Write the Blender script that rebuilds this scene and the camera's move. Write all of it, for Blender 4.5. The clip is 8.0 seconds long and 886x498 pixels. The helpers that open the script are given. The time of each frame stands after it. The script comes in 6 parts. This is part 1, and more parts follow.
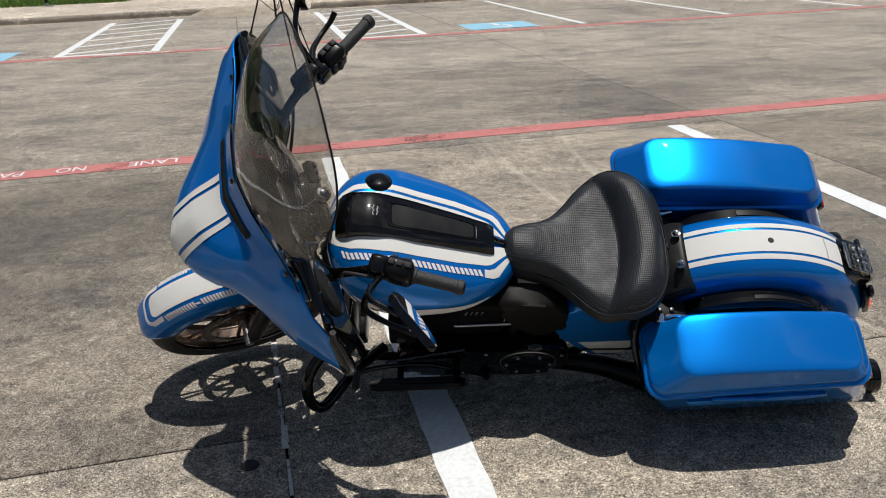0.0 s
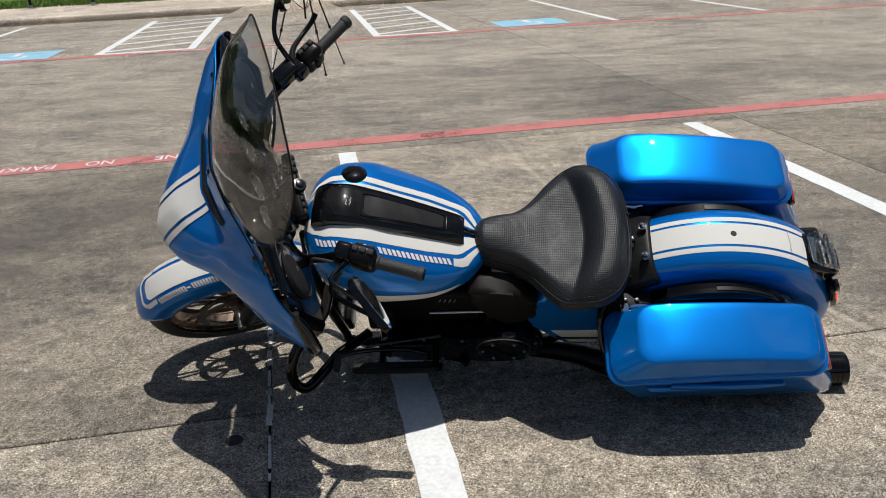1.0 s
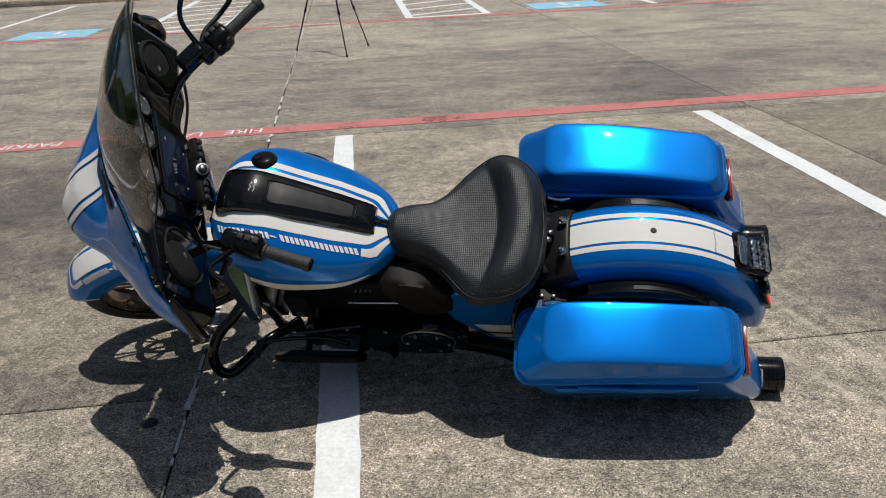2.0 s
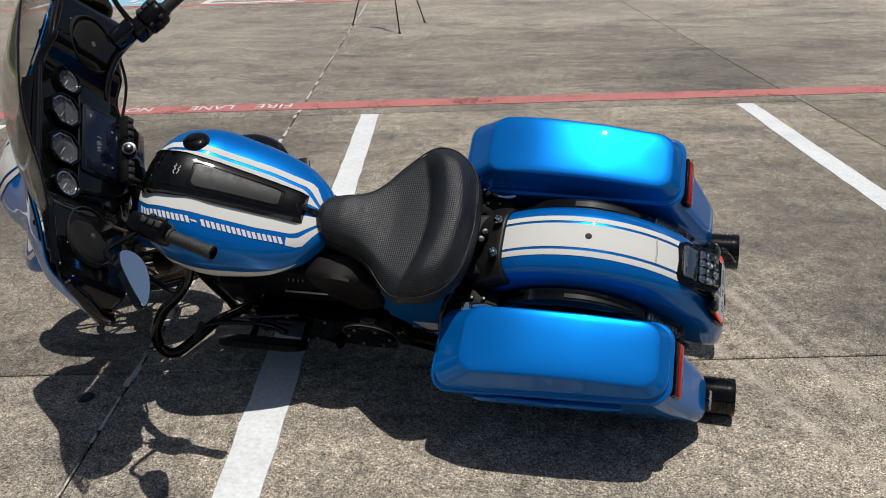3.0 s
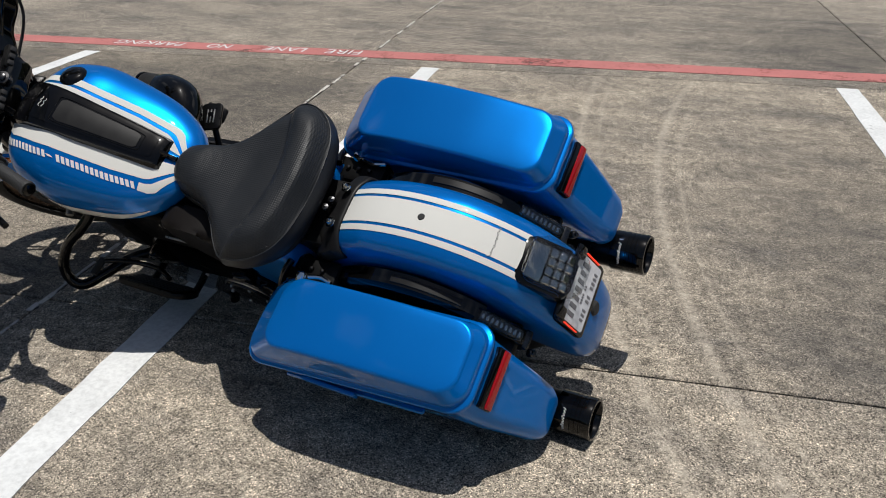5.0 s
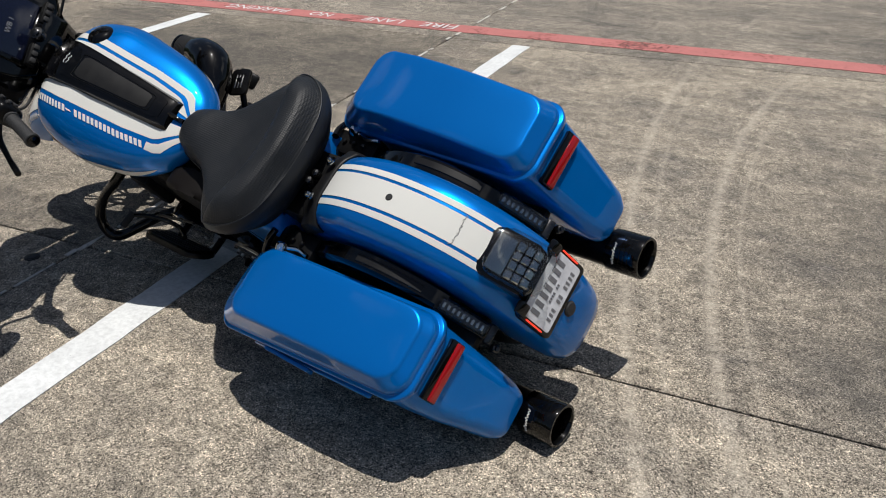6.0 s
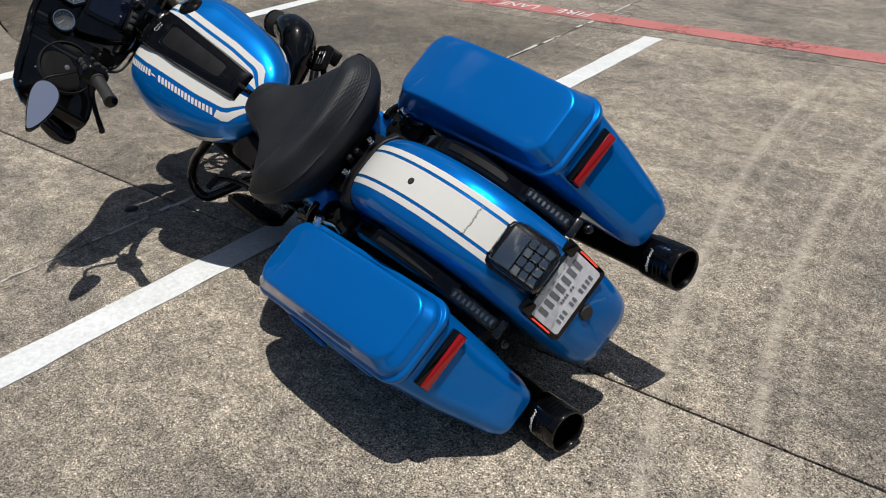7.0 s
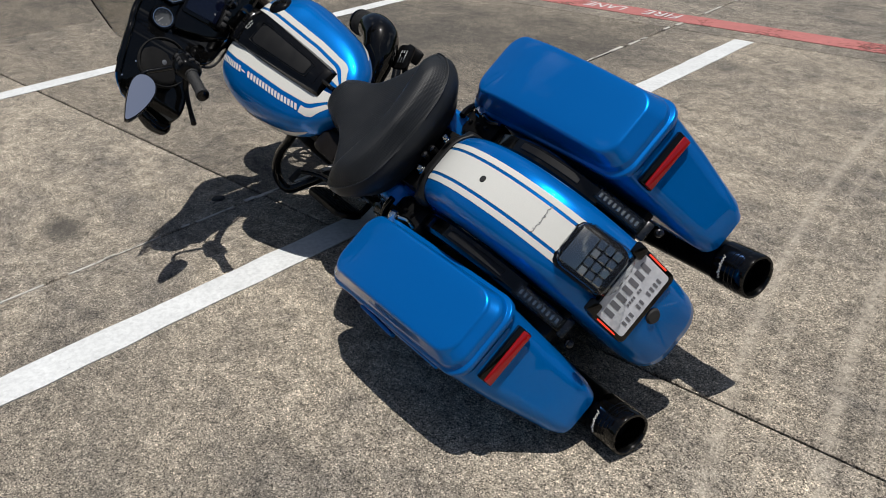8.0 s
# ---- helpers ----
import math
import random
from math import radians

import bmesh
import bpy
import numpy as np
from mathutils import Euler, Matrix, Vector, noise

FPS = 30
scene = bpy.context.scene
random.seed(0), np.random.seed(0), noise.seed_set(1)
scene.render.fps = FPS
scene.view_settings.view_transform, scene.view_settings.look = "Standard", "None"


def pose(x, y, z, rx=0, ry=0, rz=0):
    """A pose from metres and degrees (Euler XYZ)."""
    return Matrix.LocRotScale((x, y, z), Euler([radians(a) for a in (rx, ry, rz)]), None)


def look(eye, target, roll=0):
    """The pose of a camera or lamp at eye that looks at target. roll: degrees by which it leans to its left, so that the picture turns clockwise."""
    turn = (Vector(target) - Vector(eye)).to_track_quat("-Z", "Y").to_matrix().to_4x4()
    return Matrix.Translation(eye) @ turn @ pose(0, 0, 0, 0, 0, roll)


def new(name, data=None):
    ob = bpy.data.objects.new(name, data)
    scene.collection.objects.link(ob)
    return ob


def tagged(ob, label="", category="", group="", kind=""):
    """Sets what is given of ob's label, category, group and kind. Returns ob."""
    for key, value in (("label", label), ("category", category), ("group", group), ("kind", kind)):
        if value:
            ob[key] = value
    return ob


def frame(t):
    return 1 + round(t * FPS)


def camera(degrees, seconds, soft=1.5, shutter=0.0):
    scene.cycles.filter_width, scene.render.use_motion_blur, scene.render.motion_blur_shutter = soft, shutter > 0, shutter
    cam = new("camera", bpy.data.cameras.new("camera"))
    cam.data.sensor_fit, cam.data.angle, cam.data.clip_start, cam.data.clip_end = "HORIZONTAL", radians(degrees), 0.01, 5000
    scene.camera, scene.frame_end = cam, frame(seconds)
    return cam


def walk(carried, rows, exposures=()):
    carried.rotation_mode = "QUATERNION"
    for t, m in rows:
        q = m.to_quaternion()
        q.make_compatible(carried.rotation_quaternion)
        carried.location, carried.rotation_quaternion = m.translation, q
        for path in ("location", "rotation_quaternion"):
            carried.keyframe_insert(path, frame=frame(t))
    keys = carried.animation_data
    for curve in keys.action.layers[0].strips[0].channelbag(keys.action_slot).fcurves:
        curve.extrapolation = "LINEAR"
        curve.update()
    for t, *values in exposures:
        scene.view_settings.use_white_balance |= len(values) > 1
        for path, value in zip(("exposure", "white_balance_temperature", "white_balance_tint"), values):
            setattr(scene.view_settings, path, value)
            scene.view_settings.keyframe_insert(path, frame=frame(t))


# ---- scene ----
cam = camera(58.5, 8.0, soft=1.0)
PATH = [
    (0, (-0.002, -0.057, 1.469), (-0.009, 1.805, 0.738), -2.2),
    (0.5, (0.064, -0.128, 1.464), (0.003, 1.733, 0.735), -2.5),
    (1, (0.208, -0.169, 1.482), (0.098, 1.688, 0.748), -2.7),
    (1.5, (0.46, -0.155, 1.48), (0.291, 1.692, 0.732), -2.7),
    (1.7, (0.533, -0.129, 1.467), (0.336, 1.712, 0.711), -2.8),
    (2.8, (0.939, 0.089, 1.459), (0.548, 1.879, 0.655), -1.9),
    (3, (1.044, 0.113, 1.455), (0.608, 1.888, 0.643), -1.9),
    (3.5, (1.311, 0.162, 1.448), (0.78, 1.903, 0.62), -1.4),
    (4, (1.465, 0.286, 1.418), (0.848, 1.988, 0.568), -1.0),
    (4.5, (1.61, 0.47, 1.406), (0.905, 2.124, 0.531), -0.7),
    (4.7, (1.677, 0.523, 1.401), (0.934, 2.155, 0.517), -0.7),
    (5.8, (2.057, 0.769, 1.387), (1.051, 2.218, 0.444), -0.3),
    (6, (2.086, 0.842, 1.38), (1.021, 2.245, 0.431), -0.3),
    (6.5, (2.175, 0.977, 1.376), (0.967, 2.243, 0.409), -0.4),
    (7, (2.309, 1.071, 1.378), (0.978, 2.198, 0.399), -0.6),
    (7.5, (2.357, 1.102, 1.381), (0.943, 2.119, 0.399), -1.1),
    (8, (2.352, 1.069, 1.389), (0.9, 2.036, 0.413), -1.6),
]
EXPOSURE = [(0, 0.02), (1.5, -0.06), (3, -0.16), (4.5, -0.16), (6, -0.07), (7, -0.07), (7.5, -0.12), (8, -0.16)]
walk(cam, [(t, look(eye, target, roll)) for t, eye, target, roll in PATH], EXPOSURE)

# ---- world, sun ----
world = bpy.data.worlds.new("sky")
scene.world = world
world.use_nodes = True
wn, wl = world.node_tree.nodes, world.node_tree.links
sky = wn.new("ShaderNodeTexSky")
sky.sky_type = "NISHITA"
sky.sun_disc = False
SUN_DIR = Vector((0.11, 0.0, 1.0)).normalized()
sky.sun_elevation = math.asin(SUN_DIR.z)
sky.sun_rotation = math.atan2(SUN_DIR.x, SUN_DIR.y)
sky.air_density, sky.dust_density = 1.0, 1.2
bg = wn["Background"]
bg.inputs["Strength"].default_value = 0.061
# fair-weather clouds, spread evenly over the whole dome
tc = wn.new("ShaderNodeTexCoord")
cn = wn.new("ShaderNodeTexNoise")
cn.inputs["Scale"].default_value, cn.inputs["Detail"].default_value = 2.6, 7.0
cr = wn.new("ShaderNodeValToRGB")
cr.color_ramp.elements[0].position, cr.color_ramp.elements[1].position = 0.60, 0.74
cm = wn.new("ShaderNodeMix")
cm.data_type = "RGBA"
cm.inputs["B"].default_value = (14.0, 14.3, 15.0, 1)
cmap = wn.new("ShaderNodeMapping")
cmap.inputs["Location"].default_value = (3.1, 1.7, 0.4)
wl.new(tc.outputs["Generated"], cmap.inputs["Vector"])
wl.new(cmap.outputs["Vector"], cn.inputs["Vector"])
wl.new(cn.outputs["Fac"], cr.inputs["Fac"])
wl.new(cr.outputs["Color"], cm.inputs["Factor"])
wl.new(sky.outputs["Color"], cm.inputs["A"])
wl.new(cm.outputs["Result"], bg.inputs["Color"])

sun = new("sun", bpy.data.lights.new("sun", "SUN"))
sun.data.energy, sun.data.angle, sun.data.color = 4.3, radians(0.53), (1.0, 0.97, 0.925)
sun.matrix_world = look(SUN_DIR * 50, (0, 0, 0))


# ---- materials ----
class Mat:
    """A node material with a Principled shader and short ways to add texture."""

    def __init__(self, name, color, rough=0.5, metal=0.0, coat=0.0, spec=0.5):
        self.m = bpy.data.materials.new(name)
        self.m.use_nodes = True
        self.n, self.l = self.m.node_tree.nodes, self.m.node_tree.links
        self.b = self.n["Principled BSDF"]
        self.set("Base Color", (*color, 1)).set("Roughness", rough).set("Metallic", metal)
        self.set("Coat Weight", coat).set("Specular IOR Level", spec)
        if coat:
            self.set("Coat Roughness", 0.03).set("Coat IOR", 1.4)
        self.co = None

    def set(self, key, value):
        self.b.inputs[key].default_value = value
        return self

    def node(self, kind, **inputs):
        node = self.n.new("ShaderNode" + kind)
        for key, value in inputs.items():
            node.inputs[key.replace("_", " ")].default_value = value
        return node

    def coords(self, world_space=False):
        if self.co is None:
            if world_space:
                self.co = self.n.new("ShaderNodeNewGeometry").outputs["Position"]
            else:
                self.co = self.n.new("ShaderNodeTexCoord").outputs["Object"]
        return self.co

    def noise(self, scale, detail=4.0, rough=0.55, stretch=None, turn=0.0):
        node = self.node("TexNoise", Scale=scale, Detail=detail, Roughness=rough)
        src = self.coords()
        if stretch:
            mp = self.n.new("ShaderNodeMapping")
            mp.inputs["Scale"].default_value = stretch
            mp.inputs["Rotation"].default_value = (0, 0, turn)
            self.l.new(src, mp.inputs["Vector"])
            src = mp.outputs["Vector"]
        self.l.new(src, node.inputs["Vector"])
        return node.outputs["Fac"]

    def ramp(self, fac, stops):
        node = self.n.new("ShaderNodeValToRGB")
        e = node.color_ramp.elements
        while len(e) < len(stops):
            e.new(0.5)
        for el, (p, c) in zip(e, stops):
            el.position = p
            el.color = (*c, 1) if isinstance(c, tuple) else (c, c, c, 1)
        self.l.new(fac, node.inputs["Fac"])
        return node.outputs["Color"]

    def mix(self, a, b, fac, blend="MIX"):
        node = self.n.new("ShaderNodeMix")
        node.data_type, node.blend_type = "RGBA", blend
        for key, v in (("A", a), ("B", b), ("Factor", fac)):
            if isinstance(v, tuple):
                node.inputs[key].default_value = (*v, 1)
            elif isinstance(v, (int, float)):
                node.inputs[key].default_value = v
            else:
                self.l.new(v, node.inputs[key])
        return node.outputs["Result"]

    def math(self, op, a, b=0.0, c=0.0):
        node = self.n.new("ShaderNodeMath")
        node.operation = op
        for k, v in enumerate((a, b, c)):
            if isinstance(v, (int, float)):
                node.inputs[k].default_value = v
            else:
                self.l.new(v, node.inputs[k])
        return node.outputs[0]

    def to(self, key, out):
        self.l.new(out, self.b.inputs[key])
        return self

    def bump(self, height, strength=0.3, distance=0.002):
        node = self.node("Bump", Strength=strength, Distance=distance)
        self.l.new(height, node.inputs["Height"])
        self.l.new(node.outputs["Normal"], self.b.inputs["Normal"])
        return self


def paint(name, color, metal, rough):
    """Clear-coated vehicle paint with metal flake and a trace of dust."""
    k = Mat(name, color, rough, metal, coat=1.0)
    flake = k.noise(900, 2.0)
    film = k.noise(7, 5.0)
    base = k.mix(color, tuple(min(1, c * 1.35 + 0.0005) for c in color), flake)
    k.to("Base Color", base)
    k.set("Specular IOR Level", 0.0).set("Coat IOR", 1.36)
    k.to("Coat Roughness", k.ramp(film, [(0.3, 0.008), (0.8, 0.035)]))
    return k.m


BLUE = paint("blue_metallic_paint", (0.0001, 0.119, 0.412), 0.44, 0.30)
WHITE = paint("white_stripe_paint", (0.54, 0.535, 0.50), 0.0, 0.35)


def black(name, value, rough, coat=0.0, bumpy=0.0, scale=500, spec=0.4):
    k = Mat(name, (value, value, value * 1.06), rough, 0.0, coat=coat, spec=spec)
    dust = k.noise(14, 6.0)
    k.to("Base Color", k.ramp(dust, [(0.35, (value, value, value * 1.06)), (0.8, (value * 1.6 + 0.002, value * 1.55 + 0.002, value * 1.5 + 0.002))]))
    k.to("Roughness", k.ramp(k.noise(40, 3.0), [(0.3, max(0.02, rough - 0.04)), (0.8, min(1, rough + 0.08))]))
    if bumpy:
        k.bump(k.noise(scale, 2.0), bumpy, 0.001)
    return k.m


SHIELD_BROWN = Mat("smoked_brown_plastic", (0.008, 0.0066, 0.006), 0.5, spec=0.12).m
GLOSS = black("gloss_black_paint", 0.0012, 0.25, coat=1.0, spec=0.03)
DASH = black("piano_black_dash", 0.0012, 0.3, coat=0.9, spec=0.03)
DASH.node_tree.nodes["Principled BSDF"].inputs["Coat Roughness"].default_value = 0.05
SATIN = black("satin_black_metal", 0.0022, 0.30, spec=0.18)
PLASTIC = black("black_plastic", 0.0035, 0.5, bumpy=0.15, spec=0.15)
RUBBER = black("black_rubber", 0.018, 0.7, bumpy=0.2)
WRINKLE = black("wrinkle_black_engine", 0.002, 0.5, bumpy=0.4, scale=900, spec=0.08)
PANEL = black("satin_console_inlay", 0.008, 0.42, spec=0.22)
GRILLE = black("speaker_mesh", 0.011, 0.85, bumpy=0.5, scale=1400, spec=0.15)


def vinyl(name, knurl):
    k = Mat(name, (0.012, 0.013, 0.015), 0.5, spec=0.30)
    k.to("Base Color", k.ramp(k.noise(9, 5.0), [(0.35, (0.0095, 0.0110, 0.0130)), (0.75, (0.0165, 0.018, 0.0205))]))
    k.to("Roughness", k.ramp(k.noise(30, 4.0), [(0.3, 0.44), (0.75, 0.58)]))
    if knurl:
        # a fine weave of small pads
        pads = k.n.new("ShaderNodeTexVoronoi")
        pads.inputs["Scale"].default_value, pads.inputs["Randomness"].default_value = 168, 0.12
        k.l.new(k.coords(), pads.inputs["Vector"])
        k.bump(k.math("SUBTRACT", 1.0, pads.outputs["Distance"]), 0.42, 0.0024)
    else:
        k.bump(k.noise(700, 3.0), 0.3, 0.0008)
    return k.m


SEAT_KNURL, SEAT_PLAIN = vinyl("knurled_seat_vinyl", True), vinyl("plain_seat_vinyl", False)


def grip_rubber():
    k = Mat("ribbed_grip_rubber", (0.02, 0.02, 0.02), 0.6)
    v = k.n.new("ShaderNodeTexVoronoi")
    v.inputs["Scale"].default_value = 330
    k.l.new(k.coords(), v.inputs["Vector"])
    k.to("Base Color", k.ramp(v.outputs["Distance"], [(0.0, 0.045), (0.6, 0.012)]))
    k.bump(v.outputs["Distance"], 0.6, 0.002)
    return k.m


GRIP = grip_rubber()


def metal(name, color, rough):
    k = Mat(name, color, rough, 1.0)
    k.to("Roughness", k.ramp(k.noise(60, 4.0), [(0.3, rough * 0.7), (0.8, min(1, rough * 1.5))]))
    return k.m


CHROME = metal("bright_chrome", (0.75, 0.75, 0.76), 0.08)
STEEL = metal("dull_steel", (0.42, 0.41, 0.40), 0.35)
BRONZE = metal("dark_bronze_wheel", (0.22, 0.16, 0.125), 0.32)
DARKSTEEL = metal("dark_plated_steel", (0.07, 0.07, 0.072), 0.3)
CELL = metal("smoked_reflector_metal", (0.38, 0.39, 0.38), 0.10)
MIRROR = metal("mirror_glass", (0.92, 0.93, 0.95), 0.01)


def lens(name, color, rough=0.05, alpha=1.0, trans=0.0):
    k = Mat(name, color, rough, 0.0, coat=0.6)
    k.set("Alpha", alpha).set("Transmission Weight", trans)
    return k.m


def pane(name, tint, ior=1.5, rough=0.0):
    """Thin clear or smoked plastic: it lets tinted light through and mirrors by its gloss."""
    m = bpy.data.materials.new(name)
    m.use_nodes = True
    n, l = m.node_tree.nodes, m.node_tree.links
    n.remove(n["Principled BSDF"])
    clear, gloss = n.new("ShaderNodeBsdfTransparent"), n.new("ShaderNodeBsdfGlossy")
    clear.inputs["Color"].default_value = (*tint, 1)
    gloss.inputs["Roughness"].default_value = rough
    weight, power, gain, mix = n.new("ShaderNodeLayerWeight"), n.new("ShaderNodeMath"), n.new("ShaderNodeMath"), n.new("ShaderNodeMixShader")
    f0 = ((ior - 1) / (ior + 1)) ** 2
    power.operation, power.inputs[1].default_value = "POWER", 5.0
    gain.operation, gain.inputs[1].default_value, gain.inputs[2].default_value = "MULTIPLY_ADD", 1 - f0, f0
    weight.inputs["Blend"].default_value = 0.5
    l.new(weight.outputs["Facing"], power.inputs[0])
    l.new(power.outputs[0], gain.inputs[0])
    l.new(gain.outputs[0], mix.inputs[0])
    l.new(clear.outputs[0], mix.inputs[1])
    l.new(gloss.outputs[0], mix.inputs[2])
    l.new(mix.outputs[0], n["Material Output"].inputs["Surface"])
    return m


RED_LENS = lens("red_reflector_lens", (0.27, 0.004, 0.006), 0.12)
AMBER = lens("amber_reflector_lens", (0.55, 0.10, 0.008), 0.12)
RED_LINE = Mat("red_marker_strip", (0.75, 0.03, 0.02), 0.3).set("Emission Color", (1, 0.05, 0.02, 1)).set("Emission Strength", 0.9).m
SMOKE = pane("smoked_lens", (0.92, 0.93, 0.92), 1.5, 0.01)
# the gauge glass's pale reflection is put into this grey dial colour
DIAL = lens("dial_reflection_grey", (0.15, 0.155, 0.16), 0.12)
SCREEN = Mat("dark_display_glass", (0.004, 0.006, 0.018), 0.12, coat=0.25).m
SHIELD = pane("smoke_tinted_windshield", (0.86, 0.855, 0.84), 1.75, 0.015)
PLATE = Mat("white_plate", (0.62, 0.63, 0.66), 0.4)
PLATE.to("Base Color", PLATE.ramp(PLATE.noise(60, 5.0), [(0.3, (0.5, 0.51, 0.54)), (0.7, (0.68, 0.69, 0.72))]))
PLATE = PLATE.m
INK = Mat("dark_ink", (0.15, 0.15, 0.165), 0.5).m
DECAL = Mat("pale_lettering", (0.66, 0.66, 0.64), 0.4).m
GREY_INK = Mat("grey_script_ink", (0.22, 0.22, 0.22), 0.5).m


def concrete(name, light, dark, slab=True):
    """Weathered broom-finished concrete: aggregate specks, stains, faint tyre scuffs."""
    k = Mat(name, light, 0.9, spec=0.25)
    k.coords(world_space=True)
    big = k.noise(0.45, 8.0, 0.70)
    mid = k.noise(1.9, 10.0, 0.78, stretch=(0.7, 1.35, 1.0), turn=-0.22)
    fine = k.noise(15, 9.0, 0.80)
    grit = k.noise(330, 2.0, 0.85)
    tan = tuple(0.55 * a + 0.45 * b for a, b in zip(light, dark))
    col = k.ramp(k.math("ADD", k.math("MULTIPLY", big, 0.40), k.math("MULTIPLY", mid, 0.60)),
                 [(0.38, dark), (0.46, tan), (0.53, light), (0.64, tuple(1.28 * a for a in light))])
    # grey weathered blotches with ragged rims
    blot = k.ramp(k.noise(4.2, 10.0, 0.84), [(0.52, 0.0), (0.60, 1.0)])
    col = k.mix(col, tuple(0.66 * c for c in (tan[0] * 0.97, tan[1], tan[2] * 1.04)), k.math("MULTIPLY", blot, 0.38))
    col = k.mix(col, k.ramp(fine, [(0.34, 0.50), (0.46, 0.88), (0.53, 1.10), (0.68, 1.42)]), 0.95, "MULTIPLY")
    col = k.mix(col, k.ramp(grit, [(0.30, 0.28), (0.47, 0.96), (0.66, 1.80)]), 0.85, "MULTIPLY")
    # single grains of sand and stone laid bare: dark ones sparse, pale ones few
    for scale, amount, stops in ((330, 1.0, [(0.0, 0.14), (0.19, 0.32), (0.29, 0.93), (0.72, 1.12), (0.88, 1.8), (1.0, 2.6)]),
                                 (130, 0.42, [(0.0, 0.40), (0.20, 0.85), (0.80, 1.10), (1.0, 1.8)])):
        speck = k.n.new("ShaderNodeTexVoronoi")
        speck.inputs["Scale"].default_value = scale
        k.l.new(k.coords(), speck.inputs["Vector"])
        tint = k.n.new("ShaderNodeSeparateColor")
        k.l.new(speck.outputs["Color"], tint.inputs[0])
        col = k.mix(col, k.ramp(tint.outputs[0], stops), amount, "MULTIPLY")
    pit = k.noise(55, 2.0, 0.5)
    col = k.mix(col, (0.05, 0.045, 0.04), k.ramp(pit, [(0.68, 0.0), (0.74, 0.75)]))
    if slab:
        # each slab was poured and has aged apart: its own tone
        info = k.n.new("ShaderNodeObjectInfo")
        col = k.mix(col, info.outputs["Color"], 1.0, "MULTIPLY")
        # dark oil and traffic stains
        sep0 = k.n.new("ShaderNodeSeparateXYZ")
        k.l.new(k.coords(), sep0.inputs[0])
        ragged = k.math("MULTIPLY", k.math("SUBTRACT", k.noise(2.2, 7.0, 0.7), 0.5), 1.6)
        for cx, cy, rx, ry, gain in STAINS:
            dx = k.math("DIVIDE", k.math("SUBTRACT", sep0.outputs["X"], cx), rx)
            dy = k.math("DIVIDE", k.math("SUBTRACT", sep0.outputs["Y"], cy), ry)
            d = k.math("SQRT", k.math("ADD", k.math("MULTIPLY", dx, dx), k.math("MULTIPLY", dy, dy)))
            d = k.math("ADD", d, ragged)
            stain = k.ramp(k.math("SUBTRACT", 1.3, d), [(0.0, 0.0), (0.8, 1.0)])
            col = k.mix(col, (0.055, 0.052, 0.048), k.math("MULTIPLY", stain, gain))
        # pale scuffs where tyres turned
        sep = k.n.new("ShaderNodeSeparateXYZ")
        k.l.new(k.coords(), sep.inputs[0])
        fade = k.ramp(k.math("MULTIPLY", sep.outputs["Y"], 0.1), [(0.50, 1.0), (0.62, 0.25)])
        breakup = k.ramp(k.noise(34, 7.0, 0.8), [(0.38, 0.0), (0.58, 1.0)])
        for cx, cy, radius, width, gain in SCUFFS:
            dx = k.math("SUBTRACT", sep.outputs["X"], cx)
            dy = k.math("SUBTRACT", sep.outputs["Y"], cy)
            d = k.math("SQRT", k.math("ADD", k.math("MULTIPLY", dx, dx), k.math("MULTIPLY", dy, dy)))
            off = k.math("ABSOLUTE", k.math("SUBTRACT", d, radius))
            band = k.math("SUBTRACT", 1.0, k.math("SMOOTH_MIN", k.math("DIVIDE", off, width), 1.0, 0.2))
            col = k.mix(col, (0.52, 0.46, 0.375), k.math("MULTIPLY", k.math("MULTIPLY", k.math("MULTIPLY", band, gain), breakup), fade))
    k.to("Base Color", col)
    k.bump(k.math("ADD", k.math("MULTIPLY", grit, 0.6), k.math("MULTIPLY", fine, 0.6)), 0.85, 0.004)
    return k.m


STAINS = [(2.25, 3.9, 0.9, 1.5, 0.4), (-0.728, 1.364, 0.13, 0.085, 0.8), (1.9, 7.4, 1.1, 0.9, 0.4), (3.4, 8.6, 1.4, 0.8, 0.35), (-3.0, 3.5, 1.2, 1.0, 0.42), (-1.9, 4.5, 1.5, 0.9, 0.45), (0.60, 1.15, 0.75, 0.5, 0.28)]
SCUFFS = [(10.4, 7.35, 10.17, 0.036, 0.62), (8.17, 5.80, 7.23, 0.034, 0.68), (8.17, 5.80, 7.13, 0.012, 0.40), (10.4, 7.35, 10.07, 0.012, 0.40), (9.8, 10.4, 5.6, 0.06, 0.35)]
CONCRETE = concrete("weathered_concrete", (0.318, 0.275, 0.217), (0.128, 0.117, 0.104))
RAMP = concrete("dull_ramp_concrete", (0.31, 0.26, 0.20), (0.17, 0.145, 0.115), slab=False)
CURB = concrete("pale_curb_concrete", (0.44, 0.38, 0.31), (0.26, 0.22, 0.175), slab=False)
JOINT = Mat("dark_joint_filler", (0.012, 0.011, 0.010), 0.9).m


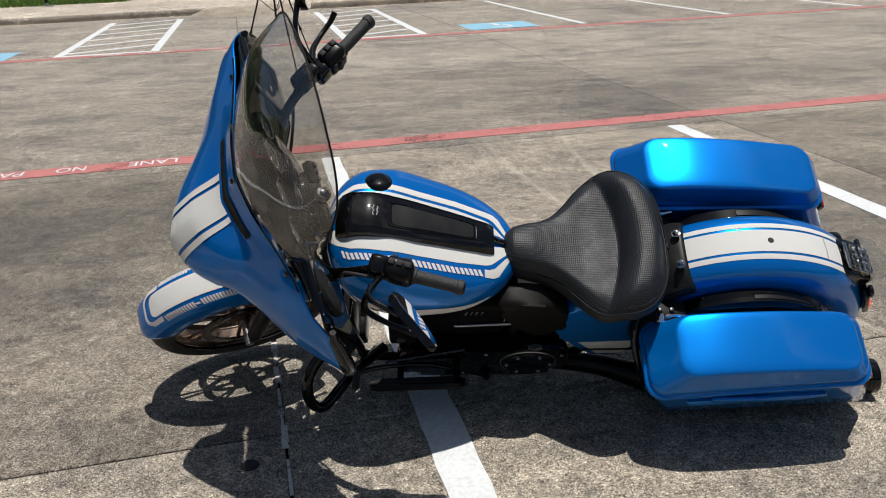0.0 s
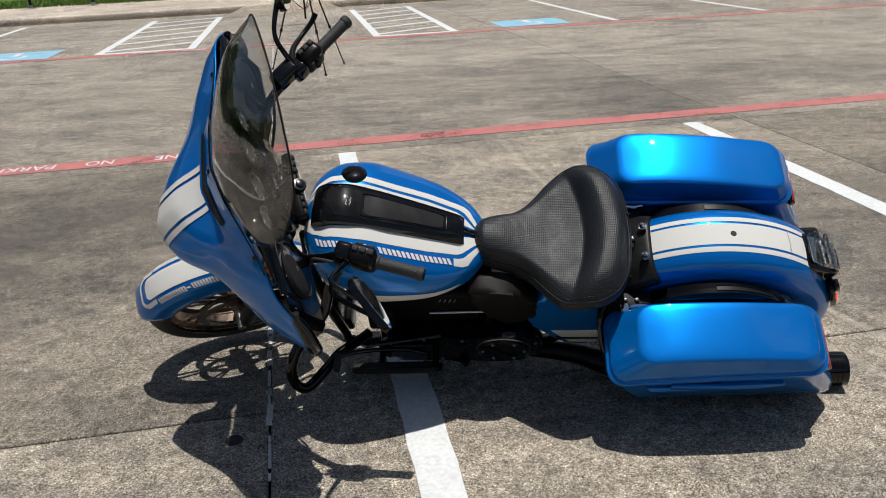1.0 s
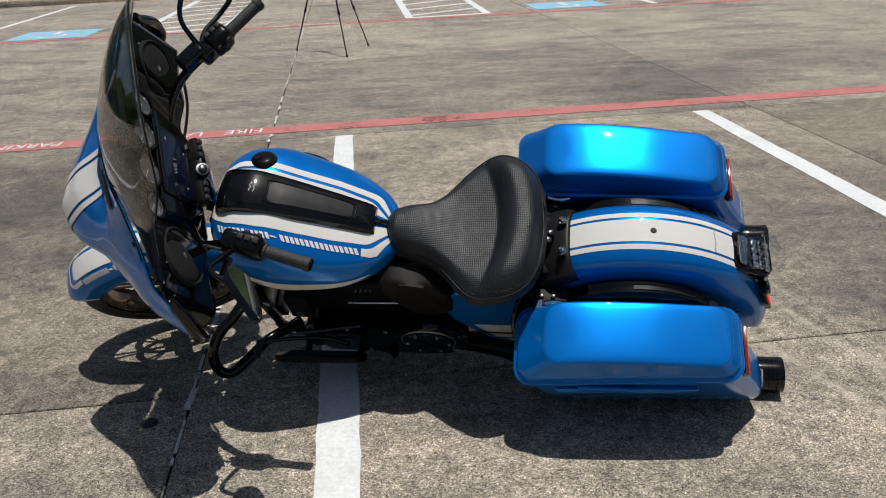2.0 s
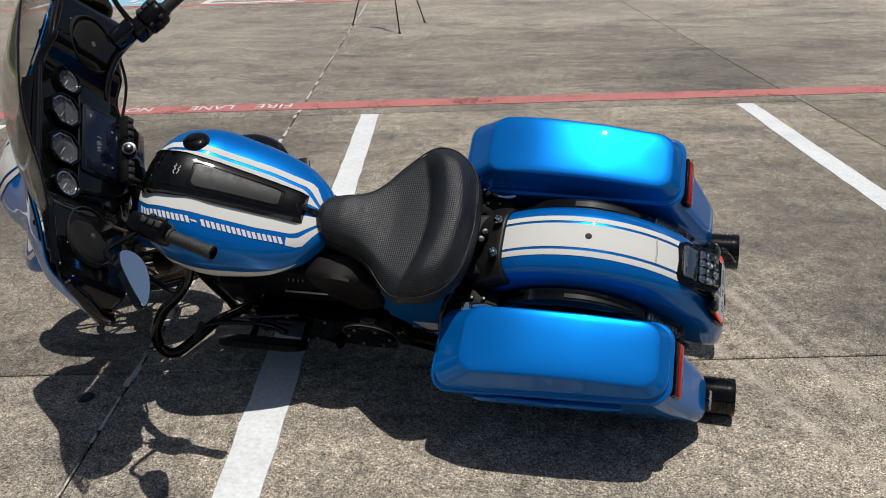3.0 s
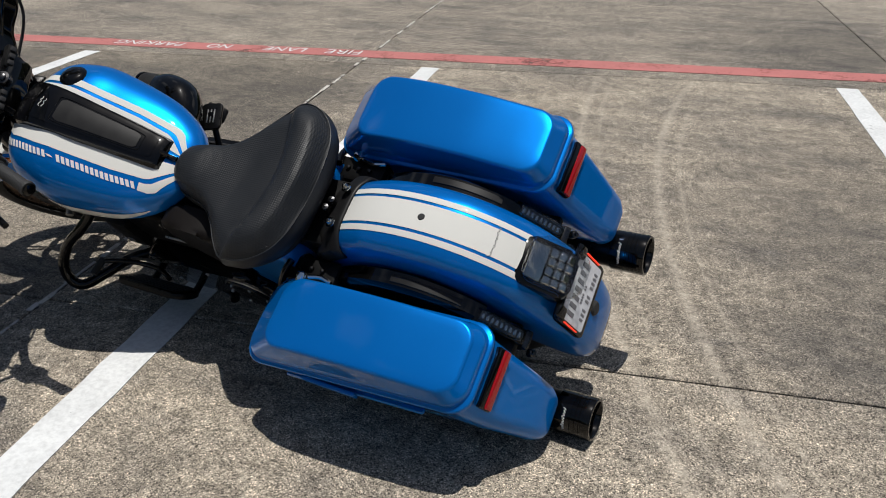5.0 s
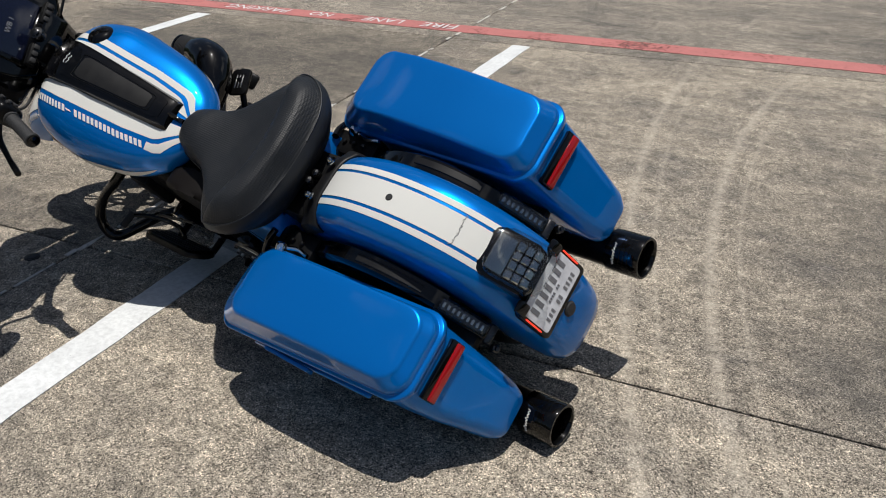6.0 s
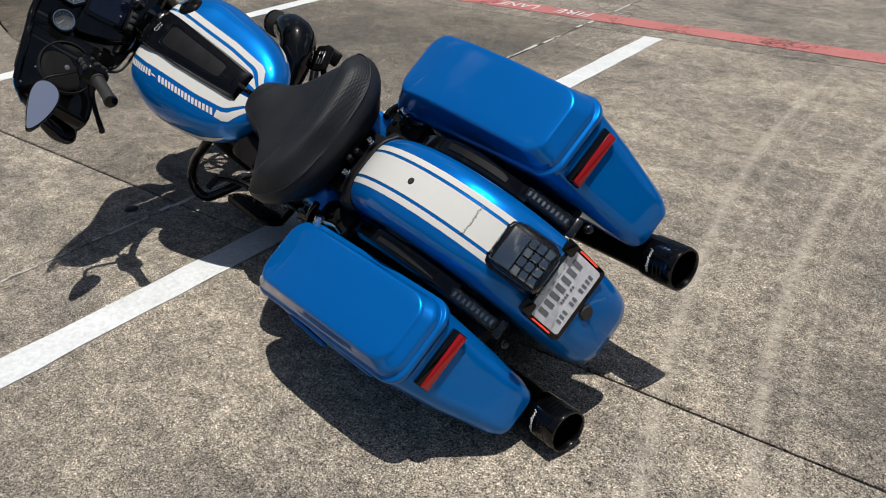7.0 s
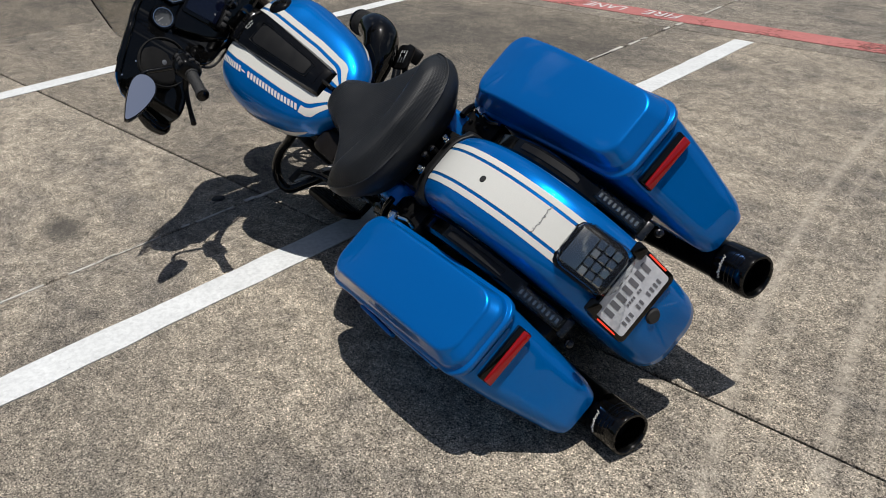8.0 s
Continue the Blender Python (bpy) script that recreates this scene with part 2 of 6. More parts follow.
def road_paint(name, color, lo, hi):
    """Thermoplastic or brushed lot paint, chipped so that the concrete shows through."""
    k = Mat(name, color, 0.75, spec=0.25)
    k.coords(world_space=True)
    dirt = k.noise(5, 6.0, 0.65)
    speck = k.noise(60, 4.0, 0.7)
    k.to("Base Color", k.mix(k.ramp(dirt, [(0.3, tuple(c * 0.84 for c in color)), (0.7, color)]), k.ramp(speck, [(0.3, 0.75), (0.6, 1.05)]), 0.7, "MULTIPLY"))
    chips = k.math("ADD", k.math("MULTIPLY", k.noise(3.2, 5.0), 0.45), k.math("MULTIPLY", k.noise(34, 6.0, 0.75), 0.55))
    k.to("Alpha", k.ramp(chips, [(lo, 0.0), (hi, 1.0)]))
    k.bump(speck, 0.3, 0.001)
    return k.m


LINE_WHITE = road_paint("white_lot_paint", (0.72, 0.73, 0.72), 0.345, 0.38)
LINE_RED = road_paint("faded_red_lot_paint", (0.50, 0.185, 0.17), 0.37, 0.46)
LINE_BLUE = road_paint("faded_blue_lot_paint", (0.28, 0.52, 0.66), 0.36, 0.42)
JOINT_WHITE = road_paint("chipped_white_joint_paint", (0.62, 0.59, 0.54), 0.42, 0.46)


def grass_material():
    k = Mat("sunlit_grass", (0.07, 0.13, 0.02), 0.8, spec=0.2)
    k.coords(world_space=True)
    k.to("Base Color", k.ramp(k.noise(3, 5.0), [(0.3, (0.045, 0.10, 0.012)), (0.7, (0.12, 0.19, 0.035))]))
    return k.m


GRASS = grass_material()


# ---- mesh tools ----
def link(name, data, mat, parent=None, label="", m=None):
    ob = new(name, data)
    if mat:
        data.materials.append(mat)
    if parent:
        ob.parent = parent
    if m is not None:
        ob.matrix_basis = m
    if label:
        ob["label"] = label
    return ob


def smooth_mesh(data, angle=40):
    for p in data.polygons:
        p.use_smooth = True
    data.set_sharp_from_angle(angle=radians(angle))


def raw(name, verts, faces, mat, parent=None, label="", m=None, smooth=True, angle=40):
    data = bpy.data.meshes.new(name)
    data.from_pydata([tuple(v) for v in verts], [], faces)
    bm = bmesh.new()
    bm.from_mesh(data)
    bmesh.ops.recalc_face_normals(bm, faces=bm.faces)
    bm.to_mesh(data)
    bm.free()
    if smooth:
        smooth_mesh(data, angle)
    return link(name, data, mat, parent, label, m)


def part(name, bm, material, parent, label="", m=None, angle=40):
    data = bpy.data.meshes.new(name)
    bmesh.ops.recalc_face_normals(bm, faces=bm.faces)
    bm.to_mesh(data)
    bm.free()
    smooth_mesh(data, angle)
    return link(name, data, material, parent, label, m)


def solid(ob, thickness, offset=-1.0):
    mod = ob.modifiers.new("solid", "SOLIDIFY")
    mod.thickness, mod.offset = thickness, offset
    return ob


def table(xs, ys):
    """A smooth curve through (x, y) pairs."""
    xs, ys = np.array(xs, float), np.array(ys, float)
    slope = np.gradient(ys, xs)
    d = np.diff(ys) / np.diff(xs)
    for k in range(1, len(xs) - 1):
        slope[k] = 0.0 if d[k - 1] * d[k] <= 0 else 2 * d[k - 1] * d[k] / (d[k - 1] + d[k])
    slope[0], slope[-1] = d[0], d[-1]

    def f(x):
        x = min(max(x, xs[0]), xs[-1])
        k = min(max(int(np.searchsorted(xs, x)) - 1, 0), len(xs) - 2)
        w = xs[k + 1] - xs[k]
        t = (x - xs[k]) / w
        return float((2 * t ** 3 - 3 * t ** 2 + 1) * ys[k] + (t ** 3 - 2 * t ** 2 + t) * w * slope[k]
                     + (-2 * t ** 3 + 3 * t ** 2) * ys[k + 1] + (t ** 3 - t ** 2) * w * slope[k + 1])
    return f


def curve3(points):
    """A smooth space curve through points, on t from 0 to 1."""
    pts = np.array(points, float)
    t = np.linspace(0, 1, len(pts))
    fs = [table(t, pts[:, c]) for c in range(3)]
    return lambda s: Vector((fs[0](s), fs[1](s), fs[2](s)))


def sheet(f, us, vs, wrap_v=False, cap=False):
    """A grid of quads over f(u, v)."""
    us, vs = list(us), list(vs)
    n = len(vs)
    verts = [tuple(f(u, v)) for u in us for v in vs]
    faces = []
    for a in range(len(us) - 1):
        for b in range(n if wrap_v else n - 1):
            c = (b + 1) % n
            faces.append((a * n + b, a * n + c, (a + 1) * n + c, (a + 1) * n + b))
    if cap:
        faces.append(tuple(range(n)))
        faces.append(tuple((len(us) - 1) * n + b for b in range(n)))
    return verts, faces


def span(a, b, n):
    return [a + (b - a) * k / n for k in range(n + 1)]


def tube(points, radius, sides=10, steps=6, closed=False):
    """A round bar along a smooth line; radius a number or one for each given point."""
    pts = np.array(points, float)
    rad = np.full(len(pts), radius) if isinstance(radius, (int, float)) else np.array(radius, float)
    if closed:
        pts, rad = np.vstack([pts, pts[:1]]), np.r_[rad, rad[:1]]
    line, rr = [], []
    n = len(pts)
    for k in range(n - 1):
        p0 = pts[k - 1] if k else (pts[-2] if closed else 2 * pts[0] - pts[1])
        p3 = pts[k + 2] if k + 2 < n else (pts[1] if closed else 2 * pts[-1] - pts[-2])
        for s in range(steps):
            t = s / steps
            line.append(0.5 * (2 * pts[k] + (pts[k + 1] - p0) * t + (2 * p0 - 5 * pts[k] + 4 * pts[k + 1] - p3) * t ** 2 + (3 * pts[k] - p0 - 3 * pts[k + 1] + p3) * t ** 3))
            rr.append(rad[k] + (rad[k + 1] - rad[k]) * t)
    if not closed:
        line.append(pts[-1])
        rr.append(rad[-1])
    line = [Vector(p) for p in line]
    verts, faces, side = [], [], None
    m = len(line)
    for k, p in enumerate(line):
        a, b = line[k - 1 if (k or closed) else 0], line[(k + 1) % m if (k + 1 < m or closed) else k]
        d = (b - a).normalized()
        if side is None:
            side = d.orthogonal().normalized()
        side = (side - d * side.dot(d)).normalized()
        up = d.cross(side)
        for s in range(sides):
            w = 2 * math.pi * s / sides
            verts.append(p + (math.cos(w) * side + math.sin(w) * up) * float(rr[k]))
    for k in range(m if closed else m - 1):
        q = (k + 1) % m
        for s in range(sides):
            z = (s + 1) % sides
            faces.append((k * sides + s, k * sides + z, q * sides + z, q * sides + s))
    if not closed:
        faces.append(tuple(range(sides))[::-1])
        faces.append(tuple((m - 1) * sides + s for s in range(sides)))
    return verts, faces


def lathe(profile, sides=32, m=None, cap=True):
    """Turns (radius, height) pairs about the z axis of m."""
    m = m or Matrix()
    verts, faces = [], []
    for r, z in profile:
        for s in range(sides):
            w = 2 * math.pi * s / sides
            verts.append(m @ Vector((r * math.cos(w), r * math.sin(w), z)))
    for k in range(len(profile) - 1):
        for s in range(sides):
            z = (s + 1) % sides
            faces.append((k * sides + s, k * sides + z, (k + 1) * sides + z, (k + 1) * sides + s))
    for k in (0, len(profile) - 1):
        if cap and profile[k][0] > 1e-6:
            faces.append(tuple(k * sides + s for s in range(sides)))
    return verts, faces


def aim(place, z, x=None):
    """A pose at place whose z axis points along z."""
    z = Vector(z).normalized()
    x = Vector(x) if x is not None else z.orthogonal()
    x = (x - z * x.dot(z)).normalized()
    y = z.cross(x)
    m = Matrix((x, y, z)).transposed().to_4x4()
    m.translation = place
    return m


def rbox(size, radius, m=None, segments=2):
    """A box with rounded edges."""
    bm = bmesh.new()
    bmesh.ops.create_cube(bm, size=1.0)
    bmesh.ops.scale(bm, vec=size, verts=bm.verts)
    if radius:
        bmesh.ops.bevel(bm, geom=bm.edges[:], offset=radius, segments=segments, profile=0.5, affect="EDGES")
    if m is not None:
        bmesh.ops.transform(bm, matrix=m, verts=bm.verts)
    return bm


def prism(outline, z0, z1, radius=0.0, m=None, segments=2):
    """A flat outline drawn out from z0 to z1, its rims rounded."""
    bm = bmesh.new()
    lo = [bm.verts.new((x, y, z0)) for x, y in outline]
    hi = [bm.verts.new((x, y, z1)) for x, y in outline]
    n = len(outline)
    a, b = bm.faces.new(lo[::-1]), bm.faces.new(hi)
    for k in range(n):
        bm.faces.new((lo[k], lo[(k + 1) % n], hi[(k + 1) % n], hi[k]))
    if radius:
        rims = list({e for f in (a, b) for e in f.edges})
        bmesh.ops.bevel(bm, geom=rims, offset=radius, segments=segments, profile=0.5, affect="EDGES")
    if m is not None:
        bmesh.ops.transform(bm, matrix=m, verts=bm.verts)
    return bm


def rounded(x0, x1, y0, y1, r, n=5):
    """The corners of a rounded rectangle, as points."""
    out = []
    for cx, cy, w0 in ((x1 - r, y1 - r, 0), (x0 + r, y1 - r, 90), (x0 + r, y0 + r, 180), (x1 - r, y0 + r, 270)):
        for k in range(n + 1):
            w = radians(w0 + 90 * k / n)
            out.append((cx + r * math.cos(w), cy + r * math.sin(w)))
    return out


def smooth_outline(points, per=6):
    pts = np.array(points, float)
    n, out = len(pts), []
    for k in range(n):
        p0, p1, p2, p3 = pts[k - 1], pts[k], pts[(k + 1) % n], pts[(k + 2) % n]
        for s in range(per):
            t = s / per
            out.append(tuple(0.5 * (2 * p1 + (p2 - p0) * t + (2 * p0 - 5 * p1 + 4 * p2 - p3) * t ** 2 + (3 * p1 - p0 - 3 * p2 + p3) * t ** 3)))
    return out


def merge(*shapes):
    verts, faces = [], []
    for v, f in shapes:
        k = len(verts)
        verts += list(v)
        faces += [tuple(i + k for i in face) for face in f]
    return verts, faces

# ---- the lot ----
LOT = radians(12.83)


def lot(q, p, z=0.0):
    """Lot coordinates: q along the fire lane, p across it."""
    return Vector((q * math.cos(LOT) - p * math.sin(LOT), q * math.sin(LOT) + p * math.cos(LOT), z))


def joint_q(q0, p):
    return q0 - 0.0148 * p


ground = raw("ground", [(-900, -900, -0.03), (900, -900, -0.03), (900, 900, -0.03), (-900, 900, -0.03)], [(0, 1, 2, 3)], JOINT, smooth=False)
tagged(ground, "weathered tan concrete parking lot in square slabs", "ground", kind="structure")
SLAB_Q = [-40.0, -18.3, -11.0, -7.33, -3.68, -0.03, 3.72, 7.38, 11.05, 14.7, 40.0]
SLAB_P = [-40.0, -12.4, -5.1, -1.46, 2.18, 5.67, 9.25, 12.83, 16.45, 20.0]
TONES = {(4, 3): 0.93, (4, 4): 0.66, (4, 5): 0.74, (4, 6): 0.88, (3, 4): 0.50, (3, 3): 0.96, (3, 5): 0.80, (3, 6): 0.9, (5, 3): 0.97, (5, 4): 0.90, (5, 5): 0.72, (5, 6): 0.95, (6, 4): 0.66, (6, 3): 0.70, (6, 5): 0.86, (6, 6): 0.92, (7, 5): 0.92}
for i in range(len(SLAB_Q) - 1):
    for j in range(len(SLAB_P) - 1):
        g = 0.0042
        c = []
        for q, p, sq, sp in ((SLAB_Q[i], SLAB_P[j], 1, 1), (SLAB_Q[i + 1], SLAB_P[j], -1, 1), (SLAB_Q[i + 1], SLAB_P[j + 1], -1, -1), (SLAB_Q[i], SLAB_P[j + 1], 1, -1)):
            c.append((joint_q(q, p) + g * sq, p + g * 1.15 * sp, sq, sp))
        e = 0.005
        top = [lot(q + e * sq, p + e * sp, 0.0) for q, p, sq, sp in c]
        rim = [lot(q, p, -0.005) for q, p, sq, sp in c]
        low = [lot(q, p, -0.03) for q, p, sq, sp in c]
        faces = [(0, 1, 2, 3)] + [(a, (a + 1) % 4, 4 + (a + 1) % 4, 4 + a) for a in range(4)] + [(4 + a, 4 + (a + 1) % 4, 8 + (a + 1) % 4, 8 + a) for a in range(4)]
        slab = raw("slab", top + rim + low, faces, CONCRETE, ground, smooth=False)
        tone = TONES.get((i, j), 0.84 + 0.14 * ((i * 7 + j * 3) % 5) / 5)
        slab.color = (tone, tone, tone, 1) if j < 5 else (tone * 0.985, tone, tone * 1.03, 1)


def strip(name, corners, mat, label, category, z=0.004, group=""):
    """Paint on the lot: a thin layer with uneven rims."""
    a, b, c, d = [Vector(v) for v in corners]
    n = max(2, int((b - a).length / 0.12))
    rnd = random.Random(name + str(round(a.x, 2)))
    verts, faces = [], []
    for k in range(n + 1):
        t = k / n
        lo, hi = a.lerp(b, t), d.lerp(c, t)
        side = (hi - lo).normalized() * 0.004
        verts += [lo + side * rnd.uniform(-1, 1) + Vector((0, 0, z)), hi + side * rnd.uniform(-1, 1) + Vector((0, 0, z))]
    for k in range(n):
        faces.append((2 * k, 2 * k + 2, 2 * k + 3, 2 * k + 1))
    ob = solid(raw(name, verts, faces, mat, smooth=False), 0.003)
    return tagged(ob, label, category, group, "structure")


def bay_line(q, p0, p1, width=0.132, label="white painted parking bay line on concrete"):
    h = width / 2
    return strip("bay_line", (lot(q - h, p0), lot(q - h, p1), lot(q + h, p1), lot(q + h, p0)), LINE_WHITE, label, "road marking", group="parking bay lines")


for q, p0 in ((0.437, -0.8), (3.20, 1.2), (-2.33, -0.4)):
    bay_line(q, p0, 5.64)
for q in (5.64, 8.45, 11.2, -5.75):
    bay_line(q, 13.25, 19.4, 0.11)
strip("fire_lane_line", (lot(-14, 5.855), lot(14, 5.855), lot(14, 6.075), lot(-14, 6.075)), LINE_RED, "faded red fire lane line with white lettering", "road marking")
strip("fire_lane_line", (lot(-18, 12.86), lot(18, 12.86), lot(18, 13.08), lot(-18, 13.08)), LINE_RED, "faded red fire lane line across the aisle", "road marking")


def hatch(q0, q1, p0, p1):
    top = new("hatched_aisle")
    tagged(top, "white hatched access aisle painted beside a bay", "road marking", "hatched aisles", "structure")
    w = 0.13
    bars = [((q0, p0), (q0, p1), (q0 + w, p1), (q0 + w, p0)), ((q1 - w, p0), (q1 - w, p1), (q1, p1), (q1, p0)),
            ((q0, p0), (q1, p0), (q1, p0 + w), (q0, p0 + w))]
    n = 6
    for k in range(n):
        a = p0 + 0.25 + (p1 - p0 - 1.0) * k / (n - 1)
        bars.append(((q0, a), (q1, a + 0.75), (q1, a + 0.89), (q0, a + 0.14)))
    for k, bar in enumerate(bars):
        v = [lot(q, p, 0.004 + 0.001 * (k > 2)) for q, p in bar]
        solid(raw("paint_bar", v, [(0, 1, 2, 3)], LINE_WHITE, top, smooth=False), 0.003)


hatch(-2.97, -1.44, 13.12, 18.95)
hatch(1.40, 2.82, 13.12, 18.8)


def blue_box(q0, q1, p0, p1):
    box = strip("accessible_bay_marking", (lot(q0, p0), lot(q1, p0), lot(q1, p1), lot(q0, p1)), LINE_BLUE, "faded light blue square painted in an accessible bay", "road marking", group="accessible bay markings")
    cq, cp = (q0 + q1) / 2, (p0 + p1) / 2
    ring = [lot(cq - 0.02 + 0.24 * math.cos(a) * s, cp - 0.15 + 0.24 * math.sin(a) * s, 0.008) for s in (1.0, 0.72) for a in span(-2.6, 0.9, 14)]
    solid(raw("painted_symbol", ring, [(k, k + 1, 16 + k, 15 + k) for k in range(14)], LINE_WHITE, box, smooth=False), 0.002)
    bar = [lot(cq + dx, cp + dy, 0.008) for dx, dy in ((-0.05, -0.05), (0.05, -0.05), (0.03, 0.35), (-0.07, 0.35))]
    solid(raw("painted_symbol", bar, [(0, 1, 2, 3)], LINE_WHITE, box, smooth=False), 0.002)


blue_box(3.62, 4.85, 13.32, 14.3)
blue_box(-4.9, -3.66, 13.12, 14.2)


def lettering(text, q0, q1, p0, p1, flip):
    """Words painted on the lane line, stretched to their box."""
    cu = bpy.data.curves.new("lettering", "FONT")
    cu.body = text
    ob = new("lettering", cu)
    data = bpy.data.meshes.new_from_object(ob)
    bpy.data.objects.remove(ob)
    co = np.array([v.co[:] for v in data.vertices])
    lo, hi = co.min(0), co.max(0)
    for v in data.vertices:
        s, t = (v.co.x - lo[0]) / (hi[0] - lo[0]), (v.co.y - lo[1]) / (hi[1] - lo[1])
        if flip:
            s, t = 1 - s, 1 - t
        v.co = lot(q0 + (q1 - q0) * s, p0 + (p1 - p0) * t, 0.0085)
    ob = link("painted_lettering", data, LINE_WHITE)
    return tagged(ob, "white words " + text + " painted on a red line", "road marking", "fire lane words", "structure")


for word, q0, q1 in (("FIRE", -0.485, -0.20), ("LANE", -1.0, -0.66), ("NO", -1.50, -1.30), ("PARKING", -2.33, -1.72)):
    lettering(word, q0, q1, 5.905, 6.03, True)
for word, q0, q1 in (("FIRE", -2.35, -1.95), ("LANE", -1.72, -1.25), ("NO", -0.72, -0.48), ("PARKING", -0.30, 0.38)):
    lettering(word, q0 , q1, 12.9, 13.03, False)

# chipped white paint and dirt along one joint
rnd = random.Random(5)
verts, faces = [], []
p = 0.2
while p < 12.7:
    n = rnd.uniform(0.03, 0.22)
    w0, w1 = rnd.uniform(0.005, 0.015), rnd.uniform(0.002, 0.011)
    if p < 2.0:
        w0, w1 = 0.35 * w0, 0.6 * w1
    if rnd.random() < (0.92 if p < 4 else 0.62):
        k = len(verts)
        for a, b in ((-w0, 0), (w1, 0), (w1 * rnd.uniform(0.6, 1.1), n), (-w0 * rnd.uniform(0.6, 1.1), n)):
            verts.append(lot(joint_q(-0.03, p + b) + a, p + b, 0.002))
        faces.append((k, k + 1, k + 2, k + 3))
    p += n * rnd.uniform(0.7, 1.5)
joint = solid(raw("joint_paint", verts, faces, JOINT_WHITE, smooth=False), 0.004)
tagged(joint, "chipped white paint along a slab joint", "joint paint", kind="structure")


# small round drain plug and a damp oil stain
plug = raw("ground_plug", *lathe([(0.0, 0.004), (0.016, 0.004), (0.019, 0.001), (0.026, 0.003), (0.028, 0.0)], 20, Matrix.Translation((-0.62, 1.944, 0.001))), RUBBER)
tagged(plug, "small round dark plug set in the concrete", "drain plug")


# loose stones and chips lying about
rnd = random.Random(21)
verts, faces = [], []
for k in range(420):
    x, y, r = rnd.uniform(-1.6, 3.4), rnd.uniform(0.9, 5.2), rnd.uniform(0.0015, 0.0042)
    n = len(verts)
    a = rnd.uniform(0, 6.28)
    verts += [(x + r * math.cos(a + i * 1.571) * rnd.uniform(0.6, 1.5), y + r * math.sin(a + i * 1.571) * rnd.uniform(0.6, 1.5), 0.0005) for i in range(4)] + [(x, y, r * rnd.uniform(0.5, 1.1))]
    faces += [(n + i, n + (i + 1) % 4, n + 4) for i in range(4)]
tagged(raw("loose_grit", verts, faces, RAMP, smooth=False), "small loose stones and chips scattered on concrete", "grit", kind="stuff")


# ---- curb, sidewalk, grass ----
def curb():
    prof = [(20.0, -0.02), (20.0, 0.10), (20.015, 0.135), (20.05, 0.15), (20.17, 0.152)]
    return sheet(lambda q, k: lot(q, *prof[int(k)]), span(-60, 60, 160), range(5))


ob = solid(raw("curb", *curb(), CURB), 0.01)
tagged(ob, "pale concrete curb at the lot's far side", "curb", kind="structure")
walkway = raw("sidewalk", [lot(-60, 20.17, 0.150), lot(60, 20.17, 0.150), lot(60, 60, 0.35), lot(-60, 60, 0.35)], [(0, 1, 2, 3)], CURB, smooth=False)
tagged(walkway, "pale concrete sidewalk beyond the curb", "sidewalk", kind="structure")
rv = [lot(-1.35, 19.99, 0.0), lot(1.25, 19.99, 0.0), lot(0.95, 20.05, 0.153), lot(-1.0, 20.05, 0.153), lot(-0.75, 18.95, 0.004), lot(0.65, 18.95, 0.004)]
ramp = raw("curb_ramp", rv, [(4, 5, 2, 3), (0, 4, 3), (5, 1, 2), (0, 4, 5, 1)], RAMP, smooth=False)
tagged(ramp, "low sloped concrete ramp built against the curb", "curb ramp", kind="structure")
lawn = raw("lawn", [lot(-60, 23.6, 0.165), lot(-3.2, 23.6, 0.165), lot(-1.0, 30, 0.215), lot(-60, 40, 0.27)], [(0, 1, 2, 3)], GRASS, smooth=False)
solid(lawn, 0.02, 1.0)
tagged(lawn, "bright green lawn behind the sidewalk", "lawn", kind="structure")
rnd = random.Random(3)
verts, faces = [], []
for k in range(9000):
    q, p = rnd.uniform(-14, -2.6), 23.6 + 3.2 * rnd.random() ** 1.5
    if q > -3.2 + (p - 23.6) * 0.34:
        continue
    z = 0.18 + (p - 23.6) * 0.0075
    a = rnd.uniform(0, 6.28)
    dx, dy, h = 0.012 * math.cos(a), 0.012 * math.sin(a), rnd.uniform(0.04, 0.09)
    o = lot(q, p, z)
    n = len(verts)
    verts += [o + Vector((dx, dy, 0)), o - Vector((dx, dy, 0)), o + Vector((rnd.uniform(-0.04, 0.04), rnd.uniform(-0.04, 0.04), h))]
    faces.append((n, n + 1, n + 2))
tagged(raw("grass_blades", verts, faces, GRASS, smooth=False), "short bright green grass blades on the lawn", "grass", kind="stuff")


# an unseen dark green ring round the lot, added to darken low reflections
rnd = random.Random(11)
heights = [11 + 3.5 * math.sin(k * 0.21) + rnd.uniform(-1.6, 1.6) for k in range(180)]
verts, faces = [], []
for k in range(180):
    w = 2 * math.pi * k / 180
    r = 62 + rnd.uniform(-2.5, 2.5)
    verts += [(r * math.cos(w), r * math.sin(w), -0.03), (r * math.cos(w), r * math.sin(w), heights[k] * 0.55), ((r + 2) * math.cos(w), (r + 2) * math.sin(w), heights[k])]
for k in range(180):
    a, b = 3 * k, 3 * ((k + 1) % 180)
    faces += [(a, b, b + 1, a + 1), (a + 1, b + 1, b + 2, a + 2)]
ring_green = Mat("dark_green_ring", (0.045, 0.065, 0.03), 0.9, spec=0.1)
ring_green.to("Base Color", ring_green.ramp(ring_green.noise(0.8, 6.0), [(0.35, (0.025, 0.04, 0.018)), (0.7, (0.075, 0.10, 0.045))]))
tagged(solid(raw("backdrop", verts, faces, ring_green.m, smooth=False), 0.4), "unseen dark green ring added to darken low reflections", "tree line", kind="structure")


